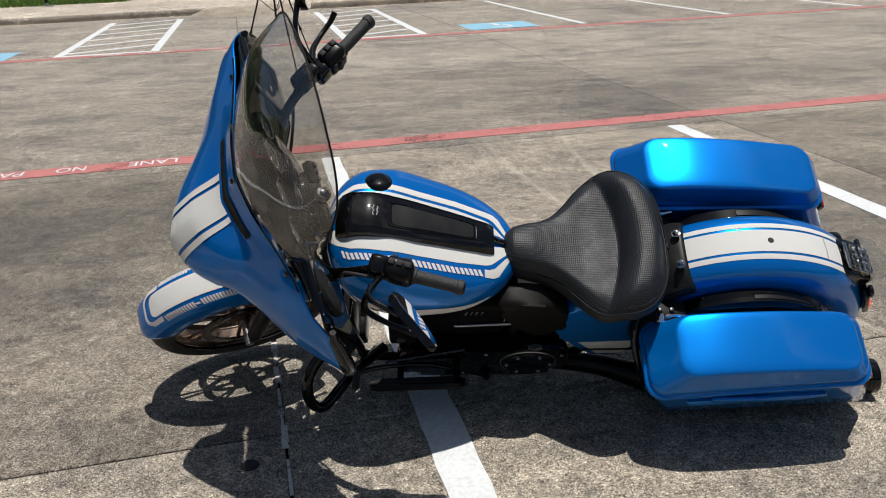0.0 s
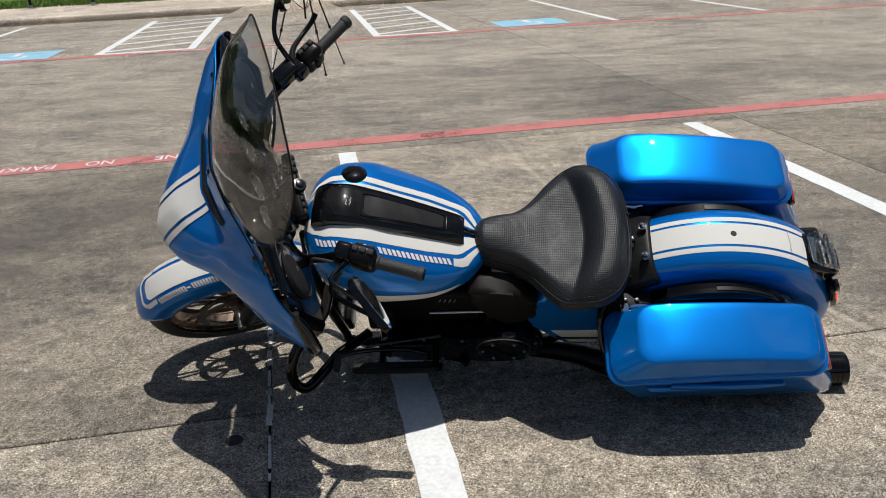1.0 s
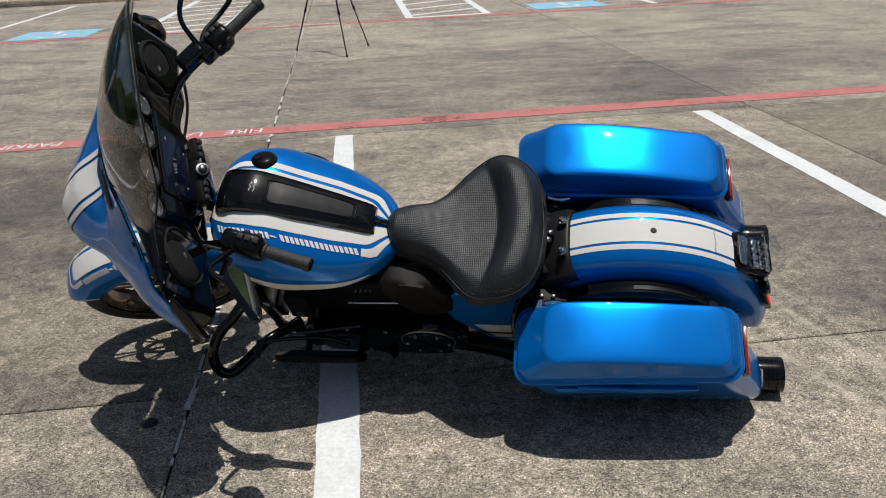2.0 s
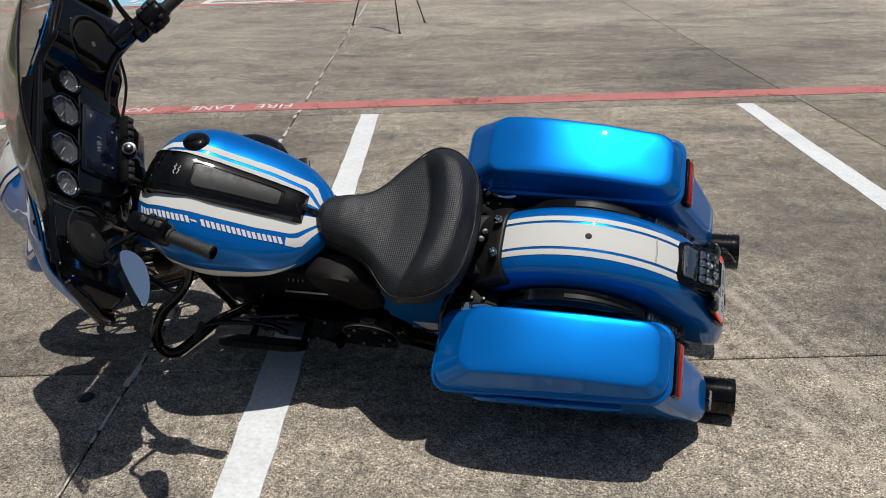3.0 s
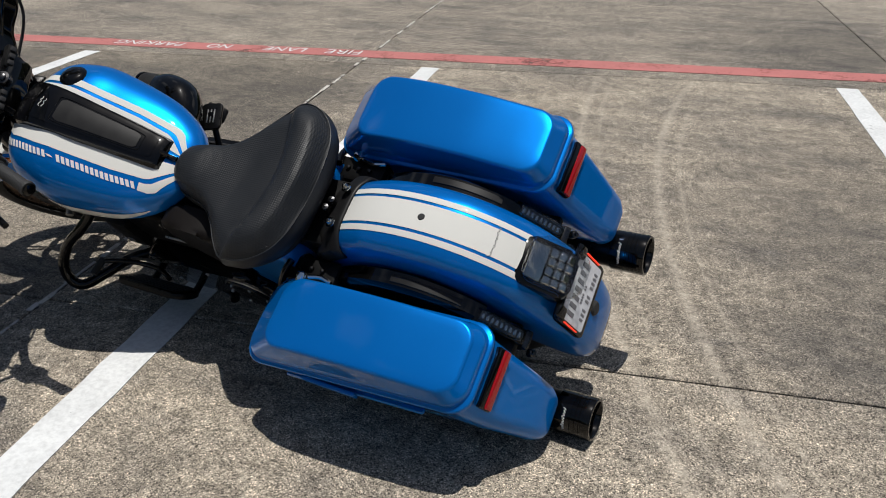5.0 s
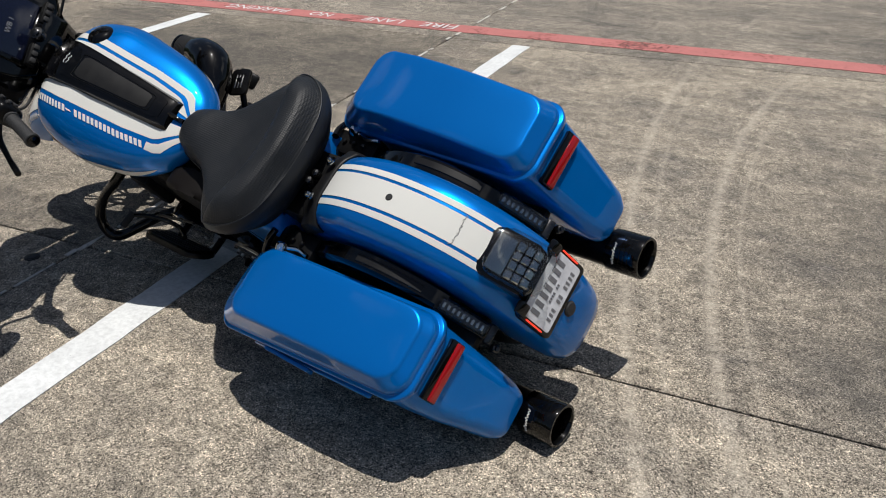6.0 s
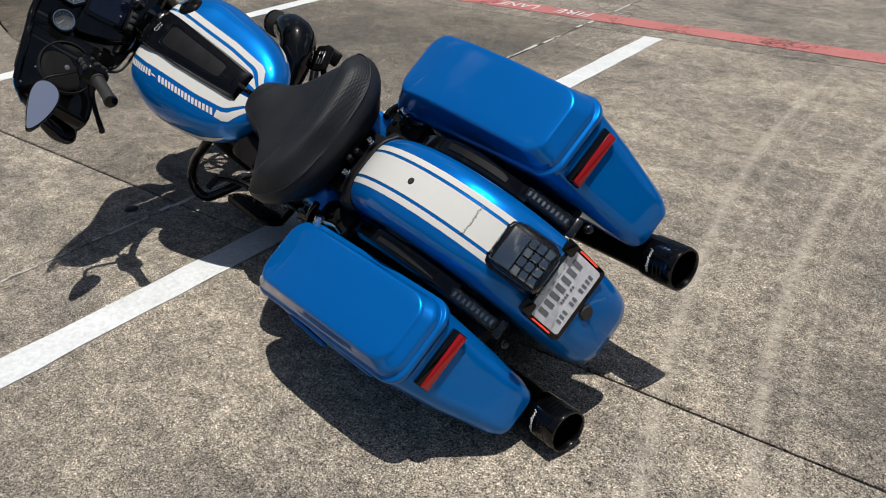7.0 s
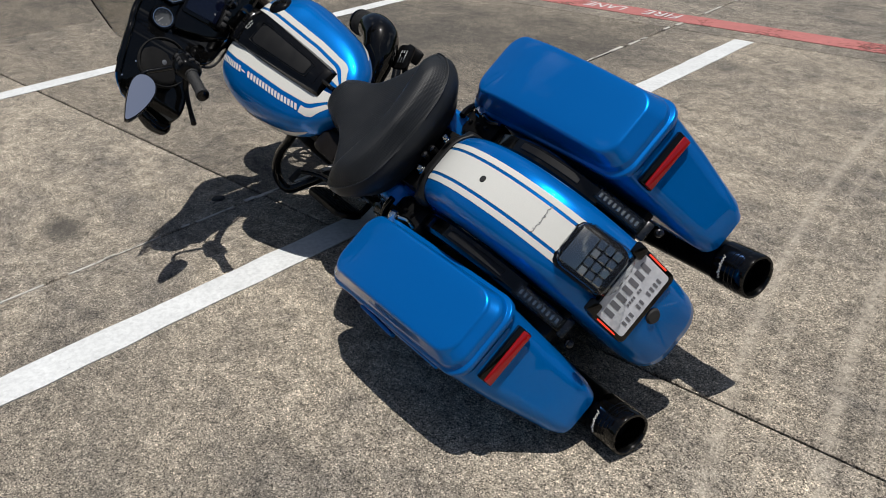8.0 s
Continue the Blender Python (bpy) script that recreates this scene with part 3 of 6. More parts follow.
def sign_post(q, p):
    top = new("sign_post")
    base = lot(q, p, 0.155)
    top.location = base
    raw("post", *lathe([(0.0, 0), (0.04, 0), (0.04, 2.4), (0.036, 2.42), (0.0, 2.42)], 12), SATIN, top)
    raw("base_plate", *lathe([(0.0, 0.004), (0.16, 0.004), (0.16, 0.022), (0.06, 0.03), (0.05, 0.10), (0.0, 0.10)], 16), STEEL, top)
    tagged(top, "dark metal post on a round base at the lawn's edge", "post", "posts by the lawn")


sign_post(-5.15, 23.45)
sign_post(-6.75, 23.5)


# ---- tripod across the aisle ----
def tripod():
    top = new("tripod")
    apex = Vector((-1.93, 9.79, 1.42))
    top.location = (apex.x, apex.y, 0)
    feet = [Vector((-1.652, 9.30, 0)), Vector((-1.58, 10.21, 0)), Vector((-2.44, 9.90, 0))]
    for f in feet:
        a, b = f - top.location, apex - top.location + (f - apex) * 0.03
        a.z = 0.012
        leg = raw("leg", *tube([a, a.lerp(b, 0.36)], 0.0075, 8, 1), SATIN, top)
        raw("upper_tube", *tube([a.lerp(b, 0.34), a.lerp(b, 0.68)], 0.010, 8, 1), SATIN, leg)
        raw("top_tube", *tube([a.lerp(b, 0.66), b], 0.0125, 8, 1), SATIN, leg)
        for s in (0.35, 0.67):
            raw("clamp", *tube([a.lerp(b, s - 0.012), a.lerp(b, s + 0.012)], 0.018, 8, 1), PLASTIC, leg)
        raw("rubber_foot", *lathe([(0.0, 0), (0.014, 0.0), (0.016, 0.012), (0.011, 0.03), (0.0, 0.03)], 10, Matrix.Translation((a.x, a.y, 0.0))), RUBBER, leg)
    hub = raw("hub", *lathe([(0.0, 1.36), (0.03, 1.36), (0.045, 1.40), (0.045, 1.45), (0.02, 1.47), (0.018, 1.6), (0.04, 1.61), (0.04, 1.63), (0.0, 1.63)], 16), SATIN, top)
    for f in feet:
        a, b = f - top.location, apex - top.location
        raw("brace", *tube([a.lerp(b, 0.62), Vector((0, 0, 0.72))], 0.005, 6, 1), SATIN, top)
    raw("centre_column", *tube([(0, 0, 0.62), (0, 0, 1.4)], 0.012, 8, 1), SATIN, top)
    tagged(top, "thin black camera tripod standing on the concrete", "tripod")


tripod()

# ---- the motorcycle ----
# Its own axes: x towards the rear, y to its right, z up. It has tipped onto its left side and rests on the engine guard.
BIKE = Matrix.Translation((0.94, 2.598, 0)) @ pose(0, 0, 0, 0, 0, -2.0) @ pose(0, 0, 0, 39.0) @ Matrix.Translation((-0.94, 0.008, 0.0))
bike = new("motorcycle")
bike.matrix_basis = BIKE
tagged(bike, "blue touring motorcycle with white stripes, tipped over onto its engine guard", "motorcycle")
STEM = Vector((-0.40, 0, 1.10))
STEER = Matrix.Translation(STEM) @ Matrix.Rotation(radians(20), 4, Vector((math.sin(radians(26)), 0, math.cos(radians(26))))) @ Matrix.Translation(-STEM)
SIDES = (-1, 1)


# fuel tank
tank_w = table([-0.325, -0.318, -0.30, -0.26, -0.20, -0.12, -0.02, 0.06, 0.12, 0.17, 0.205, 0.225, 0.230], [0.012, 0.070, 0.124, 0.176, 0.207, 0.219, 0.207, 0.190, 0.165, 0.130, 0.088, 0.042, 0.010])
tank_t = table([-0.325, -0.31, -0.28, -0.22, -0.15, -0.05, 0.05, 0.12, 0.17, 0.2, 0.230], [0.895, 0.925, 0.955, 0.972, 0.962, 0.915, 0.865, 0.828, 0.800, 0.780, 0.745])
tank_b = table([-0.325, -0.31, -0.28, -0.2, -0.1, 0.05, 0.15, 0.2, 0.230], [0.885, 0.83, 0.765, 0.715, 0.690, 0.680, 0.690, 0.706, 0.735])


def tank_at(x, a, off=0.0):
    """The tank's skin at length x and angle a from the top, off metres proud."""
    w, t, b = tank_w(x) + off, tank_t(x) + off, tank_b(x) - off
    mid = b + 0.45 * (t - b)
    s, c = math.sin(a), math.cos(a)
    y = w * math.copysign(abs(s) ** 0.66, s)
    z = mid + (t - mid) * abs(c) ** 0.66 if c >= 0 else mid - (mid - b) * abs(c) ** 0.7
    return Vector((x, y, z))


def tank_angle(x, y):
    """The angle at which the upper skin lies y from the centre line."""
    w = tank_w(x)
    return math.copysign(math.asin(min(1.0, abs(y) / w) ** (1 / 0.66)), y)


xs = [-0.0475 - 0.2775 * math.cos(math.pi * k / 56) for k in range(57)]
tank = raw("fuel_tank", *sheet(lambda x, a: tank_at(x, a), xs, [2 * math.pi * k / 56 for k in range(56)], wrap_v=True, cap=True), BLUE, bike, "metallic blue fuel tank with white stripes")


def tank_band(name, x0, x1, y0, y1, mat, n=36, off=0.0012, rows=4, label=""):
    """A painted band on the tank between two lines y0(x) and y1(x)."""
    def f(x, v):
        a = tank_angle(x, y0(x)) * (1 - v) + tank_angle(x, y1(x)) * v
        return tank_at(x, a, off)
    return raw(name, *sheet(f, span(x0, x1, n), span(0, 1, rows)), mat, tank, label)


def bend(*pairs):
    """A line through (x, y) pairs with crisp bends."""
    px, py = [a for a, _ in pairs], [b for _, b in pairs]
    return lambda x: float(np.interp(x, px, py))


in_y = bend((-0.31, 0.03), (-0.27, 0.040), (-0.2, 0.045), (0.0, 0.040), (0.10, 0.030), (0.205, 0.012))
e1 = bend((-0.31, 0.045), (-0.28, 0.072), (-0.24, 0.089), (-0.15, 0.094), (0.05, 0.085), (0.135, 0.073), (0.150, 0.066), (0.203, 0.014))
e2 = bend((-0.31, 0.052), (-0.28, 0.081), (-0.24, 0.099), (-0.15, 0.105), (0.05, 0.097), (0.142, 0.085), (0.158, 0.077), (0.211, 0.014))
e3 = bend((-0.31, 0.062), (-0.28, 0.099), (-0.24, 0.121), (-0.15, 0.128), (0.05, 0.119), (0.153, 0.106), (0.170, 0.096), (0.219, 0.014))
for s in SIDES:
    tank_band("white_stripe", -0.31, 0.202, lambda x: s * in_y(x), lambda x: s * (e1(x) - (0.012 if s > 0 else -0.014)), WHITE, n=64)
    if s > 0:
        tank_band("outer_stripe", -0.31, 0.212, lambda x: e2(x) - 0.013, lambda x: min(e3(x) - 0.015, tank_w(x) * 0.99), WHITE, n=64)
    else:
        tank_band("outer_stripe", 0.128, 0.217, lambda x: -e2(x) - 0.013, lambda x: -min(e3(x) + 0.013, tank_w(x) * 0.99), WHITE, n=30)
# plain slanted bars where the maker's lettering runs along the left side
n = 15
for k in range(n):
    low, high = (0.007, 0.0115) if k == 6 else (0.0, 0.0175)
    x0 = -0.268 + 0.388 * k / n
    wide = 0.388 / n * (0.55 if k == 6 else 0.84)
    cuts = ((0.0, 1.0),) if k == 6 else ((0.0, 0.40), (0.60, 1.0))
    for a, b in cuts:
        def f(x, v):
            xx = x + 0.008 * v
            y = e2(xx) + 0.0155 + low + (high - low) * v
            return tank_at(xx, -tank_angle(xx, y), 0.0022)
        raw("lettering_bar", *sheet(f, span(x0 + a * wide, x0 + b * wide, 2), span(0, 1, 2)), DECAL, tank)


def low_stripe(x, v, s):
    return tank_at(x, s * (1.56 + 0.26 * v * math.sin(math.pi * min(1, max(0, (x + 0.25) / 0.40)))), 0.0015)


for s in SIDES:
    raw("lower_stripe", *sheet(lambda x, v: low_stripe(x, v, s), span(-0.245, 0.145, 26), span(0, 1, 3)), WHITE, tank)

for k in range(5):
    def flag(x, v):
        return tank_at(x, -(1.62 + 0.05 * (k % 2) + 0.12 * v), 0.002)
    raw("flag_decal", *sheet(flag, span(-0.255 + 0.019 * k, -0.238 + 0.019 * k, 2), span(0, 1, 2)), (DECAL, GREY_INK, DECAL, RED_LENS, GREY_INK)[k], tank)
# console on the tank
con_h = table([-0.292, -0.286, -0.27, -0.24, -0.20, -0.10, 0.0, 0.10, 0.15, 0.158], [0.944, 0.962, 0.980, 0.993, 0.992, 0.958, 0.912, 0.862, 0.836, 0.828])
con_w = table([-0.292, -0.286, -0.27, -0.24, -0.18, 0.0, 0.10, 0.158], [0.048, 0.055, 0.061, 0.065, 0.065, 0.054, 0.046, 0.040])


def console_at(x, v, off=0.0):
    """The console: a nearly flat top for v within 1, then steep sides that flare at the foot."""
    w, h = con_w(x), con_h(x)
    a = abs(v)
    if a <= 1:
        return Vector((x, w * v, h - 0.007 * a * a + off))
    d = a - 1
    return Vector((x, math.copysign(w + 0.016 * d + 0.014 * d * d, v), h - 0.007 - (0.046 + 0.026 * min(1.0, max(0.0, (0.06 - x) / 0.28))) * d + 0.003 * d * d))


con_v = [-2.0, -1.7, -1.4, -1.12, -1.05, -1.0, -0.965, -0.9] + span(-0.8, 0.8, 12) + [0.9, 0.965, 1.0, 1.05, 1.12, 1.4, 1.7, 2.0]
console = raw("tank_console", *sheet(console_at, span(-0.292, 0.158, 60), con_v, cap=True), GLOSS, bike, "gloss black console with a long inlay", angle=28)


def console_panel(name, x0, x1, v0, v1, r, z0, z1, mat, parent):
    """A rounded tapering panel laid on the console's top."""
    verts, faces = [], []
    steps = 40
    us = [0.5 - 0.5 * math.cos(math.pi * k / steps) for k in range(steps + 1)]
    for u in us:
        edge = min(1.0, math.sqrt(max(0.0, 1 - max(0.0, 1 - u * (x1 - x0) / r) ** 2)), math.sqrt(max(0.0, 1 - max(0.0, 1 - (1 - u) * (x1 - x0) / r) ** 2)))
        width = (v0 + (v1 - v0) * u) * (1 - 0.35 * (1 - edge))
        for t in (-1.0, -0.985, -0.5, 0.0, 0.5, 0.985, 1.0):
            verts.append(console_at(x0 + (x1 - x0) * u, width * t, z0 if abs(t) == 1 else z1))
    for k in range(steps):
        for c in range(6):
            faces.append((7 * k + c, 7 * k + c + 1, 7 * k + c + 8, 7 * k + c + 7))
    faces += [tuple(range(7)), tuple(range(7 * steps, 7 * steps + 7))]
    return raw(name, verts, faces, mat, parent, angle=30)


for s in SIDES:
    raw("console_ridge", *tube([console_at(x, s * 0.985, 0.0) for x in span(-0.270, 0.150, 30)], 0.0022, 8, 2), GLOSS, console)
console_panel("badge_panel", -0.236, 0.140, 0.74, 0.80, 0.03, -0.002, 0.0016, GLOSS, console)
console_panel("long_inlay", -0.128, 0.098, 0.56, 0.50, 0.02, 0.0, 0.0032, PANEL, console)
rim = [console_at(-0.136 + 0.242 * a, (0.64 - 0.06 * a) * b, 0.0022) for a, b in rounded(0.0, 1.0, -1.0, 1.0, 0.16, 5)]
raw("inlay_rim", *tube(rim, 0.0014, 6, 1, closed=True), SATIN, console)
for k in range(2):
    script = [console_at(-0.178 + 0.011 * k + 0.0028 * math.sin(2.4 * n) * (1.7 if n == 0 else 1), 0.30 - 0.085 * n - 0.06 * k, 0.003) for n in range(7 - k)]
    raw("script_mark", *tube(script, 0.0009, 5, 4), DECAL, console)
raw("console_latch", *tube([(0.150, 0.0, 0.828), (0.170, 0.0, 0.806), (0.19, 0.0, 0.797)], 0.008, 8, 4), GLOSS, console)

fn = Vector((0.1, 0.28, 1)).normalized()
cap_m = aim((-0.174, 0.118, 0.941), fn)
raw("fuel_cap", *lathe([(0.032, -0.012), (0.037, 0.0), (0.041, 0.006), (0.042, 0.016), (0.039, 0.023), (0.031, 0.029), (0.019, 0.033), (0.0, 0.034)], 36, cap_m @ Matrix.Translation((0, 0, -0.007))), GLOSS, bike, "domed gloss black fuel cap")

# solo seat
seat_w = table([0.183, 0.186, 0.195, 0.22, 0.26, 0.30, 0.34, 0.38, 0.42, 0.46, 0.50, 0.545, 0.58, 0.611, 0.635, 0.651, 0.659, 0.663], [0.004, 0.028, 0.048, 0.070, 0.083, 0.092, 0.112, 0.150, 0.196, 0.228, 0.241, 0.239, 0.226, 0.202, 0.168, 0.124, 0.080, 0.006])
seat_h = table([0.183, 0.195, 0.22, 0.26, 0.31, 0.37, 0.43, 0.50, 0.60, 0.68], [0.783, 0.800, 0.812, 0.812, 0.802, 0.790, 0.783, 0.784, 0.785, 0.785])
seat_e = table([0.183, 0.22, 0.26, 0.32, 0.38, 0.44, 0.50, 0.56, 0.62, 0.68], [0.775, 0.785, 0.786, 0.782, 0.785, 0.795, 0.800, 0.800, 0.795, 0.79])


def seat_at(x, v):
    """A dished saddle whose rear lip wraps round in a crescent."""
    w = seat_w(x)
    q = min(1.0, max(0.0, (x - 0.585) / 0.076))
    q = q * q * (3 - 2 * q)
    a = abs(v) * (1 - q) + q
    t = min(1.0, max(0.0, (x + 0.060 * v * v - 0.526) / 0.068))
    lip = 0.062 * (1 - (1 - t) ** 2.2) * (1 - 0.5 * a ** 4)
    roll = 0.030 * (max(0.0, a - 0.70) / 0.30) ** 2
    return Vector((x, w * v, seat_h(x) + (seat_e(x) - seat_h(x)) * abs(v) ** 2.2 + lip - roll))


sx = [0.423 - 0.240 * math.cos(math.pi * k / 64) for k in range(65)]
seat = new("seat")
seat.parent = bike
seat["label"] = "wide black vinyl solo seat with a knurled dish"
vv = [math.sin(math.pi / 2 * v) for v in span(-1, 1, 48)]
raw("seat_top", *sheet(lambda u, v: seat_at(0.183 + 0.480 * u, v), [0.5 - 0.5 * math.cos(math.pi * k / 120) for k in range(121)], vv), SEAT_KNURL, seat, "woven black vinyl seat top", angle=80)
for s in SIDES:
    line = [seat_at(x, s * 0.955) + Vector((0, 0, 0.0006)) for x in span(0.20, 0.655, 120)]
    raw("stitching", *merge(*[tube([line[k], line[k + 1]], 0.0007, 5, 1) for k in range(0, 120, 2)]), SEAT_PLAIN, seat)


def skirt_at(x, v, s):
    """The plain flank of the seat, bulging and then drawn in under it."""
    e = seat_at(x, s)
    depth = table([0.183, 0.23, 0.32, 0.42, 0.55, 0.68], [0.05, 0.085, 0.10, 0.085, 0.085, 0.10])(x)
    bulge = 0.012 * math.sin(math.pi * min(1.0, v * 1.25)) - 0.03 * v * v
    mid = Vector((0.45, 0, e.z))
    out = Vector((e.x - mid.x, e.y * 1.6, 0))
    if out.length > 1e-6:
        out.normalize()
    return e + out * bulge - Vector((0, 0, depth * v))


ring = [(x, -1) for x in sx] + [(x, 1) for x in sx[::-1][1:-1]]
raw("seat_flank", *sheet(lambda k, v: skirt_at(*[ring[int(k) % len(ring)][0], v, ring[int(k) % len(ring)][1]]), range(len(ring) + 1), span(0, 1, 8)), SEAT_PLAIN, seat, angle=80)
for s in SIDES:
    raw("piping", *tube([seat_at(x, s) + Vector((0, s * 0.001, 0.001)) for x in sx[1:-1:3]], 0.0022, 6, 3), SEAT_PLAIN, seat)
raw("seat_pan", *sheet(lambda x, v: Vector((x, seat_w(x) * 0.86 * v, 0.71 + 0.05 * (x > 0.5))), span(0.20, 0.64, 20), span(-1, 1, 8)), PLASTIC, seat)

# rear fender
AXLE = Vector((0.94, 0, 0.35))
FR = 0.422
fender_prof = curve3([(0, 0, 0), (0.035, 0.0006, 0), (0.062, 0.004, 0), (0.085, 0.0125, 0), (0.102, 0.028, 0), (0.111, 0.052, 0), (0.114, 0.085, 0), (0.1145, 0.12, 0), (0.1145, 0.15, 0)])


def fender_at(deg, v, off=0.0):
    """The rear fender: deg round the axle from the rear, v across from -1 to 1."""
    p = fender_prof(abs(v))
    r = FR - p.y + off + 0.00002 * max(0.0, 40 - deg) ** 1.7
    y = math.copysign(p.x + (off if abs(v) > 0.45 else 0), v)
    w = radians(deg)
    return Vector((AXLE.x + r * math.cos(w), y, AXLE.z + r * math.sin(w)))


def fender_v(y):
    """The v at which the fender lies y from its centre line."""
    lo, hi = 0.0, 1.0
    for _ in range(30):
        mid = (lo + hi) / 2
        lo, hi = (mid, hi) if fender_prof(mid).x < abs(y) else (lo, mid)
    return math.copysign(lo, y)


def fender_end(v):
    return -7.0 + 20 * max(0.0, abs(v) - 0.15) ** 1.7


rear_fender = raw("rear_fender", *sheet(lambda u, v: fender_at(fender_end(v) + (146 - fender_end(v)) * u, v), span(0, 1, 60), span(-1, 1, 40)), BLUE, bike, "stretched metallic blue rear fender with white stripes")
solid(rear_fender, 0.004)


def fender_stripe(name, y0, y1, d0, d1, mat, off=0.0014):
    a, b = fender_v(y0), fender_v(y1)
    return raw(name, *sheet(lambda d, t: fender_at(d, a + (b - a) * t, off), span(d0, d1, 50), span(0, 1, 6)), mat, rear_fender)


fender_stripe("wide_white_stripe", -0.0365, 0.0365, 38, 122, WHITE)
for s in SIDES:
    fender_stripe("narrow_white_stripe", s * 0.0445, s * 0.0605, 38, 122, WHITE)
hole = fender_at(85.2, 0, 0.001)
raw("fender_plug", *lathe([(0.0, 0.003), (0.0075, 0.0025), (0.0095, 0.0)], 20, aim(hole, hole - AXLE)), RUBBER, rear_fender)
plug2 = fender_at(11, 0, 0.0)
raw("tail_plug", *lathe([(0.0, 0.007), (0.016, 0.006), (0.0205, 0.0)], 24, aim(plug2, plug2 - AXLE)), RUBBER, rear_fender)
script = [fender_at(59.2 + (1.25 if k == 0 else 0.22 + 0.20 * math.sin(5.1 * k)) * math.cos(math.pi * k) + 0.15 * math.sin(0.4 * k), (-0.30 + 0.0245 * k + 0.02 * math.sin(2.2 * k)) * 0.48, 0.002) for k in range(26)]
raw("script_mark", *tube(script, 0.0008, 5, 4), GREY_INK, rear_fender)

# black strap and seat bracket in front of the fender
strap = raw("fender_strap", *sheet(lambda d, v: fender_at(d, v * 0.66, 0.004 + 0.013 * math.sin(math.pi * min(1.0, max(0.0, (d - 118.5) / 20))) ** 0.5 * (1 - 0.5 * v ** 6)), span(118.5, 150, 24), span(-1, 1, 24)), PANEL, bike, "black strap bolted over the front of the rear fender")
solid(strap, 0.006)
for s in SIDES:
    b = Vector((0.712, s * 0.053, 0.736))
    raw("bolt", *lathe([(0.0, 0.012), (0.006, 0.011), (0.0085, 0.006), (0.0085, 0.0), (0.014, -0.001), (0.014, -0.004)], 14, aim(b, (-0.3, s * 0.15, 1))), CELL, strap)
part("battery_tray", rbox((0.16, 0.20, 0.08), 0.015, Matrix.Translation((0.62, 0, 0.64))), PLASTIC, bike)
for k, (dy, dx) in enumerate(((-0.012, 0.0), (0.012, 0.008))):
    raw("terminal_bolt", *lathe([(0.0, 0.012), (0.009, 0.010), (0.011, 0.004), (0.011, -0.02)], 14, aim((0.672 + dx, dy, 0.722), (0.2, 0, 1))), DARKSTEEL, bike)

# fender supports between fender and bags
for s in SIDES:
    def strut(d, k):
        r0, r1, y0, y1 = 0.262, 0.343 - 0.0002 * max(0, 85 - d) ** 1.2, 0.119, 0.168
        sec = [(r0, y0), (r1 - 0.006, y0), (r1, y0 + 0.006), (r1, y1 - 0.008), (r1 - 0.010, y1), (r0, y1)]
        r, y = sec[int(k)]
        w = radians(d)
        return Vector((AXLE.x + r * math.cos(w), s * y, AXLE.z + r * math.sin(w)))
    st = raw("fender_support", *sheet(strut, span(50, 136, 26), range(6), wrap_v=True, cap=True), GLOSS, bike, "gloss black fender support with a long inlay")
    def slot(d, k):
        w = radians(d)
        r = 0.343 - 0.0002 * max(0, 85 - d) ** 1.2
        sec = [(r - 0.001, 0.134), (r + 0.0035, 0.136), (r + 0.0035, 0.153), (r - 0.001, 0.155)]
        rr, y = sec[int(k)]
        return Vector((AXLE.x + rr * math.cos(w), s * y, AXLE.z + rr * math.sin(w)))
    raw("support_inlay", *sheet(slot, span(61, 93, 14), range(4), wrap_v=True, cap=True), PANEL, st)

for s in SIDES:
    rail = part("bag_rail", rbox((0.60, 0.090, 0.030), 0.008, Matrix.Translation((0.92, s * 0.158, 0.485)) @ pose(0, 0, 0, 0, -2, 0)), PLASTIC, bike, "black rail carrying the saddlebag")
    part("rail_plate", rbox((0.16, 0.075, 0.12), 0.012, Matrix.Translation((0.655, s * 0.160, 0.575))), PLASTIC, rail)
    for k in range(3):
        raw("rail_bolt", *lathe([(0.0, 0.008), (0.006, 0.007), (0.0075, 0.0)], 10, aim((0.62 + 0.035 * k, s * 0.158, 0.636), (0, 0, 1))), DARKSTEEL, rail)

# tail light
tm = aim((1.258, 0, 0.622), (0.56, 0, 1), (1, 0, 0))
tail = part("tail_light", prism(rounded(-0.072, 0.078, -0.064, 0.064, 0.030, 6), -0.05, 0.022, 0.010, tm), GLOSS, bike, "smoked tail light in a gloss black housing")
part("light_body", prism(rounded(-0.050, 0.066, -0.054, 0.054, 0.020, 5), 0.012, 0.020, 0.004, tm), DARKSTEEL, tail)
part("front_panel", rbox((0.046, 0.092, 0.008), 0.002, tm @ Matrix.Translation((-0.024, 0, 0.027)) @ pose(0, 0, 0, 0, 10, 0)), CELL, tail)
for a in range(3):
    for b in range(4):
        part("reflector_cell", rbox((0.0205, 0.0225, 0.012), 0.003, tm @ Matrix.Translation((0.012 + 0.0215 * a, -0.036 + 0.024 * b, 0.026)) @ pose(0, 0, 0, 16 * (b % 2) - 8, 8 + 8 * a, 0), 1), CELL, tail)
part("lens", prism(rounded(-0.055, 0.098, -0.060, 0.060, 0.030, 6), 0.016, 0.062, 0.020, tm, 5), SMOKE, tail, "smoked clear lens")

